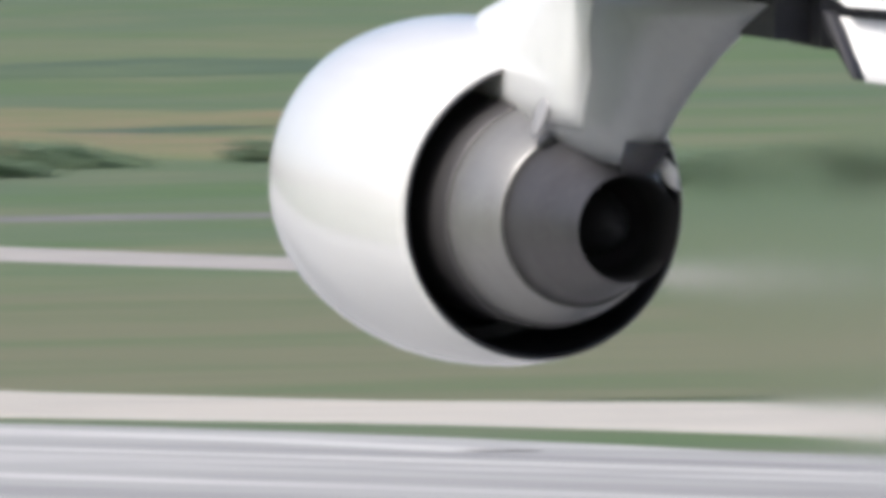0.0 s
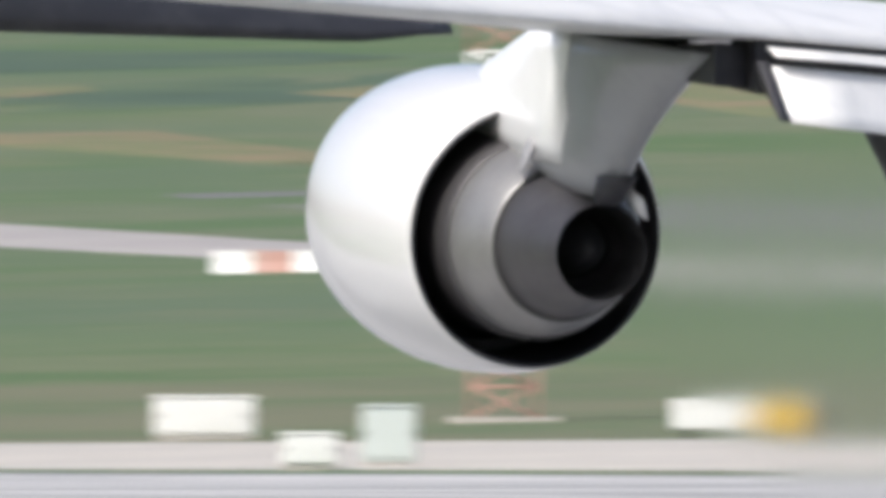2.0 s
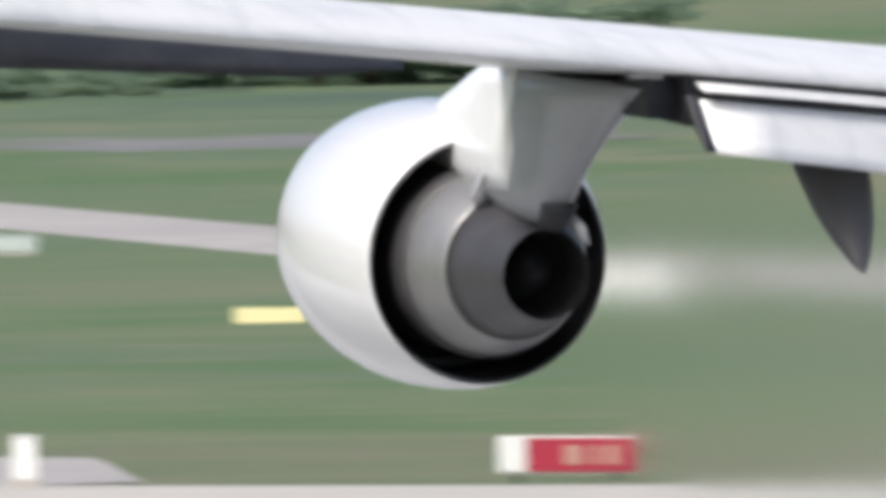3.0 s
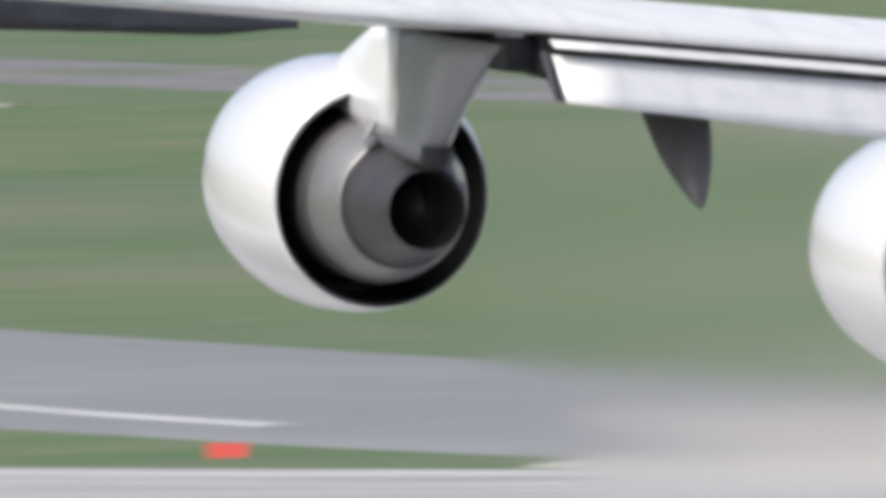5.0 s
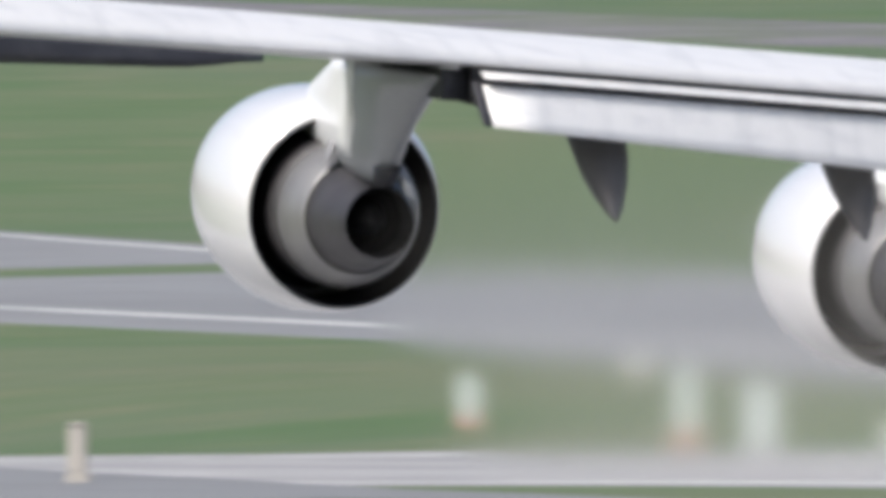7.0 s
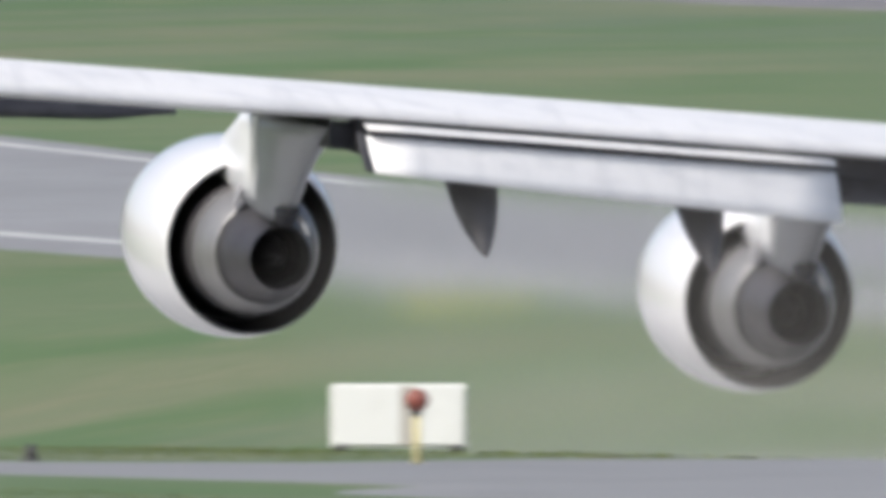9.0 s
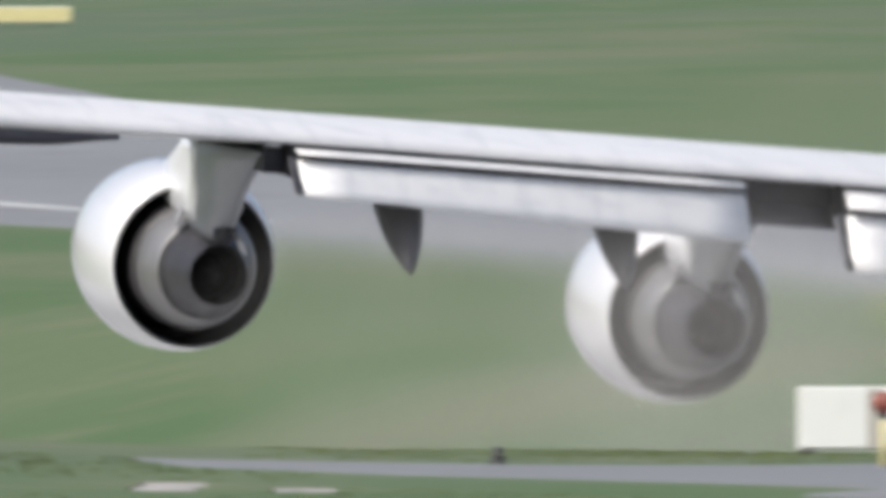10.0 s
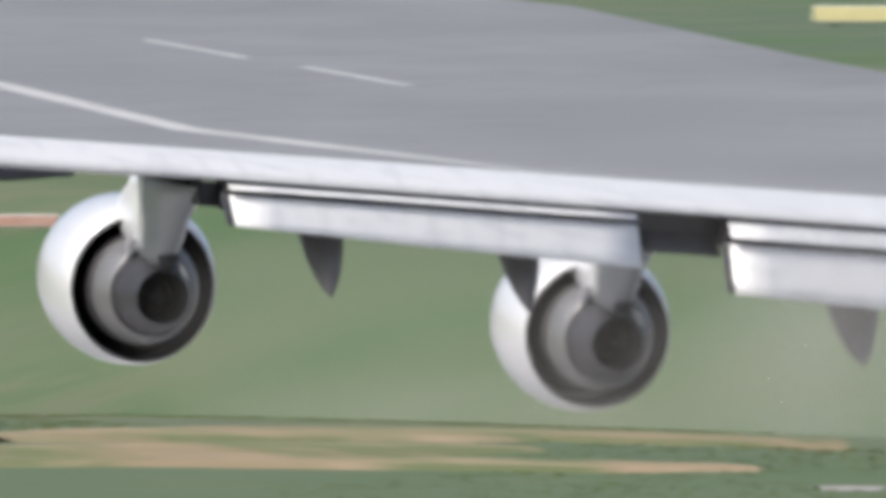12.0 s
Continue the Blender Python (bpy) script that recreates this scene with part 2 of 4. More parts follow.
def strip(name, line, width, mat, lift, label, category, step=8.0):
    """A paved or painted strip draped along a line of (x, y) points; width may change from point to point."""
    pts = []
    for i, ((xa, ya), (xb, yb)) in enumerate(zip(line, line[1:])):
        wa, wb = (width[i], width[i + 1]) if isinstance(width, tuple) else (width, width)
        k = max(1, round(math.hypot(xb - xa, yb - ya) / step))
        pts += [(xa + (xb - xa) * j / k, ya + (yb - ya) * j / k, wa + (wb - wa) * j / k) for j in range(k)]
    pts.append((*line[-1], width[-1] if isinstance(width, tuple) else width))
    bm = bmesh.new()
    cross = max(2, int(max(p[2] for p in pts) / 6) + 1)
    rows = []
    for i, (x, y, w) in enumerate(pts):
        a, b = pts[max(i - 1, 0)], pts[min(i + 1, len(pts) - 1)]
        d = Vector((b[0] - a[0], b[1] - a[1])).normalized()
        nx, ny = d.y, -d.x
        row = []
        for j in range(-1, cross + 2):      # the outermost rows dip into the ground
            s = min(max(j / cross, 0.0), 1.0) * w - w / 2 + (-0.5 if j < 0 else 0.5 if j > cross else 0)
            px, py = x + nx * s, y + ny * s
            row.append(bm.verts.new((px, py, ground_z(px, py) + (lift if 0 <= j <= cross else -0.06))))
        rows.append(row)
    for a, b in zip(rows, rows[1:]):
        for k in range(cross + 2):
            bm.faces.new((a[k], a[k + 1], b[k + 1], b[k]))
    return tagged(part(name, bm, mat), label, category, kind="structure")


ground_sheet()
def edges(rows):
    """A centre line and its widths from rows of (y, one edge, other edge)."""
    return [((a + b) / 2, y) for y, a, b in rows], tuple(b - a for y, a, b in rows)


RUNWAY = [(-600, 132, 187), (440, 132, 187.5), (500, 132, 196.5), (545, 132, 207.5), (600, 132, 215.5), (640, 132, 220.5), (740, 132, 224), (770, 132, 222.5), (790, 132, 221.5),
          (810, 132, 219.5), (830, 132, 216), (900, 132, 213), (1000, 132, 211), (2600, 132, 198)]
strip("runway", *edges(RUNWAY), M_ASPHALT, 0.03, "pale worn asphalt runway with rubber streaks", "runway")
for x in (134, 172, 181):
    strip("runway_line", [(x, -300), (x, 900)], 0.6, M_LINE, 0.05, "worn white painted runway line", "line")
strip("runway_line", [(b - 2.6, y) for y, a, b in RUNWAY[1:13]], 0.7, M_LINE, 0.05, "worn white painted runway line", "line")
strip("road_service", *edges([(440, 193, 204), (480, 198, 208.5), (510, 204, 212.5), (545, 212.5, 221.5), (600, 219.5, 237.5), (640, 224, 244), (700, 224, 245.5), (750, 226, 244), (772, 236.5, 239.5)]), M_CONCRETE, 0.03, "pale concrete service road beside the runway", "road")
strip("road_far", [(326, 760), (333, 818), (342, 887), (346, 955), (360, 1043), (364, 1080), (370, 1150), (374, 1190), (376, 1230)], (4.5, 4.5, 4.5, 5.5, 8, 7, 6, 6, 4), M_ROAD, 0.03, "pale narrow perimeter road across the grass", "road")
strip("road_upper", [(380, 1215), (373, 1290), (360, 1400), (345, 1520)], (8, 14, 14, 12), M_GRAVEL, 0.03, "dark grey gravel road on the slope", "road")
strip("kerb_far", [(358.9, 1247.4), (353.7, 1252.0), (353.4, 1266.6), (346.4, 1282.0)], 1.3, M_CONCRETE, 0.04, "thin pale concrete drain channel in the grass", "channel")
strip("taxiway", *edges([(760, 230.5, 243), (810, 234.8, 256), (842, 237.3, 262), (860, 239.2, 264), (900, 243.5, 268), (940, 248, 272), (1000, 250, 279), (1045, 252, 285), (1090, 255, 283), (1140, 252.5, 280.5), (1186, 246.5, 279.5), (1255, 248, 283),
                         (1312, 249, 285), (1400, 250, 294.5), (1495, 250, 306), (1700, 250, 315), (2300, 260, 320)]), M_TAXI, 0.03, "grey asphalt taxiway parallel to the runway", "taxiway")
strip("taxiway_link", [(244, 745), (249, 785), (250, 818)], (4, 18, 6), M_ROAD, 0.045, "grey asphalt link between service road and taxiway", "taxiway")
strip("taxiway_line", [(239.3, 812), (241.2, 832), (244.2, 858), (252, 933), (254, 977), (259, 1100), (256, 1150), (252, 1216), (255, 1306), (263, 1381), (270, 1470)], 0.75, M_LINE, 0.05, "white painted edge line of the taxiway", "line")
strip("taxiway_line", [(270.5, 945), (277, 1000), (282.5, 1046), (281.2, 1090), (278, 1186), (281, 1255)], 0.35, M_LINE, 0.05, "faint white painted far edge line of the taxiway", "line")
for y, x in ((1363, 273.8), (1414, 278.2)):
    strip("taxiway_line", [(x, y), (x + 0.09 * 34, y + 34)], 0.22, M_LINE, 0.05, "short white painted taxiway mark", "line")
for line, w in (([(392, 930), (398, 965), (404, 1010)], (4, 16, 5)), ([(415, 1000), (418, 1030), (424, 1075)], (3, 12, 4)), ([(430, 1120), (433, 1150), (436, 1190)], (3, 14, 3)),
                ([(360, 905), (366, 950), (371, 990)], (2, 7, 2)), ([(398, 1110), (402, 1150)], (3, 9))):
    strip("bare_patch", line, w, M_REDSOIL, 0.03, "patch of bare reddish soil on the slope", "soil patch", step=6)
strip("dry_grass", *edges([(505, 207, 216), (545, 216, 246), (600, 232, 280), (640, 238, 296), (740, 238, 314), (800, 262, 306)]), M_DRY, 0.015, "dry tan grass between the roads", "grass")
for x, y, dx, w in ((450, 1095, 6, 23), (409, 1000, 3, 36), (398, 931, 3, 24), (445, 1184, 7, 28), (427, 1191, 4, 48), (441, 1210, 4, 24), (433, 1238, 9, 34), (420, 1195, 3, 44), (420, 1250, 9, 40), (416, 1276, 6, 38)):
    strip("rough_grass", [(x - dx, y + 0.8 * dx), (x - dx * 0.5, y + 0.4 * dx), (x + dx * 0.4, y - 0.3 * dx), (x + dx, y - 0.8 * dx)], (w * 0.3, w, w * 0.8, w * 0.25), M_ROUGH, 0.02, "patch of rank dark grass on the slope", "grass", step=3)
for x, y, dx, w in ((455, 1203, 3, 24), (418, 1199, 2.5, 20), (433, 1190, 5, 26), (414, 1013, 4, 50)):
    strip("bare_patch", [(x - dx, y + 0.8 * dx), (x, y), (x + dx, y - 0.8 * dx)], (w * 0.3, w, w * 0.3), M_REDSOIL, 0.035, "patch of bare reddish soil on the slope", "soil patch", step=3)
for x, y, dx, w in ((354, 864, 6, 7), (395, 1025, 8, 22), (403, 1206, 8, 22)):
    strip("gravel_patch", [(x - dx, y + dx), (x, y), (x + dx, y - dx)], (w * 0.3, w, w * 0.3), M_GRAVEL, 0.028, "strip of dark grey gravel on the slope", "gravel patch", step=3)
strip("gravel_patch", [(372, 985), (378, 1030), (385, 1080)], (3, 11, 5), M_GRAVEL, 0.03, "strip of dark grey gravel on the slope", "gravel patch", step=6)

strip("apron_edge", [(121.1, 440.0), (111.5, 451.0), (107.3, 453.0), (104.3, 453.8), (101.4, 456.5), (99.8, 459.0)], (42, 25, 18, 9, 6, 1), M_TAXI, 0.03, "pale asphalt shoulder that tapers out in the grass", "pavement", step=3)
for line, w in (([(86.5, 456), (89, 458), (91.3, 460), (95.7, 466), (99.0, 470)], (1, 3, 4, 4, 1)), ([(85, 451), (88, 452.3), (90.2, 453.5), (92.5, 455.5)], (2, 2.5, 3, 1)),
                ([(84, 448.5), (86.5, 449), (88.6, 449.5), (91.9, 449.5), (94.1, 450)], (1, 2, 3, 3, 1)), ([(92.5, 462.5), (95.6, 461.2), (97.6, 461)], (3, 3, 1))):
    strip("track_soil", line, w, M_SOIL, 0.05, "bare ochre soil track worn into the grass", "track", step=2)
for x, y, w in ((96.1, 442.4, 1.6), (97.6, 442.0, 1.2), (96.7, 444.6, 1.2), (93.6, 441.7, 1.4)):
    strip("pale_patch", [(x - 0.35, y), (x, y), (x + 0.35, y)], (w * 0.1, w * 0.35, w * 0.1), M_ROAD, 0.035, "patch of pale stony ground in the grass", "stony patch", step=0.3)
strip("drain_far", [(321.6, 1011.4), (326, 1014.5), (330, 1018.5)], 1.2, M_CONCRETE, 0.04, "thin pale concrete drain channel in the grass", "channel", step=3)


# ---- the airliner ----
def te_y(x):
    return -3.5 + 0.5 * x


def te_z(x):
    return 2.03 - 0.06 * (x - 0.4) if x < 0.4 else 2.03 - 0.069 * (x - 0.4)


def crest_z(x):
    return 2.51 - 0.064 * x


def chord(x):
    return 3.95 + 0.21 * x


def wing_section(x):
    c, y, z, zc = chord(x), te_y(x), te_z(x), crest_z(x)
    lo = z - 0.03
    return [(x, y, z), (x, y + 0.1 * c, z + 0.33 * (zc - z)), (x, y + 0.25 * c, z + 0.7 * (zc - z)), (x, y + 0.42 * c, z + 0.95 * (zc - z)),
            (x, y + 0.55 * c, zc), (x, y + 0.72 * c, zc - 0.04), (x, y + 0.88 * c, zc - 0.17), (x, y + 0.97 * c, zc - 0.34),
            (x, y + c, zc - 0.42), (x, y + 0.97 * c, zc - 0.5), (x, y + 0.8 * c, lo - 0.02), (x, y + 0.55 * c, lo - 0.03),
            (x, y + 0.3 * c, lo - 0.03), (x, y + 0.12 * c, lo - 0.02), (x, y + 0.02, z - 0.035)]


def panel_section(x, y0, z0, y1, z1, thick):
    """A slim, round-nosed panel section from its nose (y0, z0) to its trailing edge (y1, z1)."""
    d = Vector((y1 - y0, z1 - z0))
    n = Vector((-d.y, d.x)).normalized()
    if n.y < 0:
        n = -n
    pts = []
    for u, h in ((0, 0), (0.04, 0.35), (0.15, 0.48), (0.4, 0.45), (0.75, 0.22), (1, 0.03), (1, -0.03), (0.6, -0.2), (0.2, -0.4), (0.04, -0.3)):
        q = Vector((y0, z0)) + d * u + n * h * thick
        pts.append((x, q.x, q.y))
    return pts


def span(a, b, step=0.8):
    k = max(2, round((b - a) / step))
    return [a + (b - a) * i / k for i in range(k + 1)]


AXIS_TILT = 4.3     # the engines point up at the nose


def engine(place, jet, label):
    """One engine in its frame: nozzle exit at the origin, the nose along +y."""
    cowl = part("engine", lathe([
        (1.79, 1.235, 0), (1.9, 1.275, 0.02), (2.1, 1.335, 0.045), (2.4, 1.388, 0.055), (2.8, 1.425, 0.06), (3.2, 1.435, 0.055), (3.6, 1.425, 0.055), (3.97, 1.39, 0.055),
        (4.22, 1.352, 0.055), (4.42, 1.316, 0.055), (4.62, 1.27, 0.055), (4.79, 1.21, 0.055), (4.87, 1.145, 0.055), (4.83, 1.09, 0.055), (4.4, 1.05, 0.055), (3.5, 1.14, 0.05),
        (2.6, 1.21, 0), (1.83, 1.21, 0)], 96, closed=True), M_WHITE, jet, label)
    cowl.matrix_local = pose(*place, AXIS_TILT)
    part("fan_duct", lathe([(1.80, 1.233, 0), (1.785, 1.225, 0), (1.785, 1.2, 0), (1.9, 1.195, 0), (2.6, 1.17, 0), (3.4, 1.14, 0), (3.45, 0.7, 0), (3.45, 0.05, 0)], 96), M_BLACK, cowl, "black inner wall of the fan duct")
    part("inner_fairing", lathe([(3.4, 0.9, 0), (2.4, 0.97, 0), (1.9, 0.965, 0), (1.62, 0.95, 0), (1.6, 0.94, 0), (1.6, 0.9, 0)], 96), M_HEAT, cowl, "dark metal inner fairing of the fan duct")
    part("core_cowl", lathe([(1.75, 0.90, 0), (1.62, 0.925, 0), (1.55, 0.92, 0), (1.4, 0.89, 0), (1.2, 0.825, 0), (0.99, 0.74, 0), (0.96, 0.72, 0), (0.96, 0.68, 0)], 96), M_STEEL, cowl, "bright bare metal core cowl")
    part("core_nozzle", lathe([(1.0, 0.68, 0), (0.95, 0.70, 0), (0.6, 0.61, 0), (0.25, 0.515, 0), (0.03, 0.455, 0), (0.0, 0.445, 0)], 96), M_HEAT, cowl, "heat-stained dark metal nozzle")
    part("nozzle_lining", lathe([(-0.002, 0.446, 0), (0.0, 0.44, 0), (0.03, 0.432, 0), (0.5, 0.43, 0), (0.9, 0.43, 0), (0.92, 0.2, 0), (0.92, 0.01, 0)], 96), M_NOZZLE_BLACK, cowl, "black nozzle lining")
    part("exhaust_plug", lathe([(0.9, 0.28, 0), (0.7, 0.27, 0), (0.5, 0.22, 0), (0.3, 0.12, 0), (0.22, 0.05, 0), (0.2, 0.004, 0)], 48), M_NOZZLE_BLACK, cowl, "black exhaust plug deep in the nozzle")
    for y, r in ((0.955, 0.722), (1.6, 0.935)):
        part("seam_band", lathe([(y + 0.012, r - 0.01, 0), (y + 0.012, r + 0.004, 0), (y - 0.012, r + 0.002, 0), (y - 0.012, r - 0.01, 0)], 96), M_DARK, cowl, "dark joint band")
    part("drain_mast", loft([[(-0.06, 2.0, -1.2), (0.06, 2.0, -1.2), (0.06, 2.6, -1.28), (-0.06, 2.6, -1.28)],
                             [(-0.04, 2.05, -1.27), (0.04, 2.05, -1.27), (0.04, 2.5, -1.345), (-0.04, 2.5, -1.345)]]), M_WHITE, cowl)
    # pylon: horizontal slices from the wing down to its tail over the nozzle
    def slice_at(z, aft, nose, half, shift=0.0):
        out = []
        for u, w in ((0, 0.12), (0.06, 0.5), (0.2, 0.92), (0.4, 1.0), (0.65, 0.9), (0.88, 0.55), (1, 0.08)):
            out.append((half * w + shift, aft + (nose - aft) * u, z))
        return out + [(-x + 2 * shift, y, zz) for x, y, zz in reversed(out)]
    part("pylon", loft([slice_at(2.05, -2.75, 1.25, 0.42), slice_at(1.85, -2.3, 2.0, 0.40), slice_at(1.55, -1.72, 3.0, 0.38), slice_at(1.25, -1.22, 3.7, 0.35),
                        slice_at(0.98, -0.82, 3.7, 0.36), slice_at(0.75, -0.55, 3.2, 0.32), slice_at(0.62, -0.42, 2.4, 0.24), slice_at(0.52, -0.3, 1.2, 0.13)]), M_PYLON, cowl, "engine pylon with its shade painted grey")
    def fillet_at(z, back, nose, half):
        out = [(half * w, back + (nose - back) * u, z) for u, w in ((0, 0.97), (0.15, 1.0), (0.35, 1.0), (0.6, 0.9), (0.85, 0.56), (1, 0.1))]
        return out + [(-x, y, zz) for x, y, zz in reversed(out)]
    part("pylon_fillet", loft([fillet_at(2.04, -0.05, 1.4, 0.45), fillet_at(1.85, 0.0, 2.1, 0.43), fillet_at(1.55, 0.05, 3.1, 0.42), fillet_at(1.25, 0.1, 3.75, 0.42),
                               fillet_at(0.98, 0.2, 3.75, 0.39), fillet_at(0.8, 0.3, 3.2, 0.345)]), M_FILLET, cowl, "white fillet that blends pylon and cowl, painted as lit")
    part("pylon_tail_shield", loft([slice_at(0.74, -0.64, 0.1, 0.17), slice_at(0.6, -0.5, 0.1, 0.15), slice_at(0.46, -0.28, 0.1, 0.12)]), M_SHADE_AND_DARK, cowl, "dark heat shield under the pylon tail")
    # flattened oval that stands in for a darker facet at the pylon foot
    patch = bmesh.new()
    bmesh.ops.create_uvsphere(patch, u_segments=20, v_segments=10, radius=1, matrix=pose(-0.42, 0.92, 0.84, 0, 18, 0) @ Matrix.Diagonal((0.04, 0.11, 0.19, 1)))
    part("facet_patch", patch, M_PYLON_DARK, cowl, "dark oval patch for a facet beside the pylon foot")
    # added white block: paints the bright gleam of the core cowl here
    gleam = loft([[(0.2, -0.25, 0.62), (0.34, -0.2, 0.50), (0.34, 0.3, 0.56), (0.2, 0.3, 0.68)], [(0.33, -0.12, 0.34), (0.42, -0.1, 0.30), (0.42, 0.25, 0.36), (0.33, 0.25, 0.42)]])
    part("gleam_block", gleam, M_WHITE, cowl, "white block painted as a gleam beside the pylon tail")
    return cowl


def airliner():
    jet = new("airliner")
    tagged(jet, "white four-engined airliner wing on its takeoff run, flaps lowered", "airliner")
    part("wing", loft([wing_section(x) for x in span(-11.0, 17.6, 1.1)]), M_WING, jet, "pale grey painted wing skin")
    # drooped slat along the outer leading edge, seen from behind under the wing; its shade is painted dark
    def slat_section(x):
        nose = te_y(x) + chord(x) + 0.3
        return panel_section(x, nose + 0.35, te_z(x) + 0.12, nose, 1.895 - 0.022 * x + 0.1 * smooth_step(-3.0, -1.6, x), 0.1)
    part("leading_edge_slat", loft([slat_section(x) for x in span(-10.8, -1.6, 0.4)]), M_SHADE_AND_DARK, jet, "drooped leading edge slat, its shade painted dark")
    # flaps
    for a, b, drop in ((0.45, 8.2, 0.0), (9.97, 16.6, 0.2)):
        def foot(x):
            return 0.81 + (x - a) * 0.027 + 2.6 * drop
        part("flap_vane", loft([panel_section(x, te_y(x) + 0.1, te_z(x) - 0.115, te_y(x) - 0.2, te_z(x) - 0.205 - drop, 0.05) for x in span(a, b)]), M_WING, jet, "narrow slotted vane of the flap")
        part("flap", loft([panel_section(x, te_y(x) - 0.04, te_z(x) - 0.285 - drop, te_y(x) - 0.55, te_z(x) - foot(x), 0.09) for x in span(a, b)]), M_WING, jet, "pale grey lowered flap with grime streaks")
        part("flap_end", loft([panel_section(x, te_y(x) + 0.1, te_z(x) - 0.26 - drop, te_y(x) - 0.56, te_z(x) - foot(x) + 0.01, 0.16) for x in (a - 0.13, a - 0.07, a + 0.01)]), M_SHADE_AND_DARK, jet, "dark end plate of the flap")
        # near-black block that paints the shade inside the cove
        part("flap_cove", loft([[(x, te_y(x) + 0.9, te_z(x)), (x, te_y(x) + 0.25, te_z(x) - 0.015), (x, te_y(x) + 0.22, te_z(x) - 0.55), (x, te_y(x) + 0.9, te_z(x) - 0.5)] for x in span(a - 0.05, b + 0.05)]), M_SHADE_AND_DARK, jet, "dark block painted as the shade in the cove behind the flap", False)
    # aileron and the space over it, coloured as dark as their shade
    part("inner_aileron", loft([panel_section(x, te_y(x) + 0.9, te_z(x) - 0.22, te_y(x) + 0.15, te_z(x) - 0.72, 0.12) for x in span(8.35, 9.85, 0.4)]), M_SHADE_AND_DARK, jet, "aileron panel between the flaps, its shade painted dark")
    part("aileron_cove", loft([[(x, te_y(x) + 1.6, te_z(x)), (x, te_y(x) + 0.6, te_z(x) + 0.01), (x, te_y(x) + 0.6, te_z(x) - 0.35), (x, te_y(x) + 1.6, te_z(x) - 0.4)] for x in span(8.26, 9.9, 0.4)]), M_SHADE_AND_DARK, jet, "dark block painted as the shade over the inner aileron", False)
    # fills the space between pylon and flap with painted shade
    part("cove_panel", loft([[(x, te_y(x) + 1.5, te_z(x) - 0.12), (x, te_y(x) + 0.5, te_z(x) - 0.1), (x, te_y(x) + 0.5, te_z(x) - 0.5), (x, te_y(x) + 1.5, te_z(x) - 0.45)] for x in span(0.02, 0.42, 0.2)]), M_SHADE_AND_DARK, jet, "dark block painted as the shaded gap beside the pylon", False)
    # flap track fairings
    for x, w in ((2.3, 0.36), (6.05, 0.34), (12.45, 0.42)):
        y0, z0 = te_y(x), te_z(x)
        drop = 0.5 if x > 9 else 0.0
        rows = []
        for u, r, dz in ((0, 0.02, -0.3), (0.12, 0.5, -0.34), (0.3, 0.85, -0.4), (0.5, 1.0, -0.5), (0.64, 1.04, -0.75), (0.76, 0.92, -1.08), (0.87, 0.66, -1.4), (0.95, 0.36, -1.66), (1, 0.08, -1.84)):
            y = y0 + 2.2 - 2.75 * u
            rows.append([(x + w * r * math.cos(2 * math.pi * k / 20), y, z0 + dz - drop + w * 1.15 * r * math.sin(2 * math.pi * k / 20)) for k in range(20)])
        part("flap_track_fairing", loft(rows), M_FAIRING, jet, "flap track fairing, its shade painted dark grey")
    for place, label in (((0, 0, 0), "white outer engine cowl with black fan nozzle"), ((9.14, 6.5, -0.85), "white inner engine cowl dulled by exhaust haze")):
        engine(place, jet, label)
    for ob in jet.children:
        ob.matrix_basis = Matrix.Scale(SIZE, 4) @ ob.matrix_basis
    return jet


M_PYLON_DARK = material("facet_grey", (0.3, 0.3, 0.32), 0.5)
# the fairings hang under the wing; their shade is part of this dark colour
M_FAIRING = material("fairing_shade_grey", (0.042, 0.043, 0.05), 0.5, spots=[((3, 0.6, 3), (0.03, 0.03, 0.035), 0.7, 0.45, 0.7)])
jet = airliner()


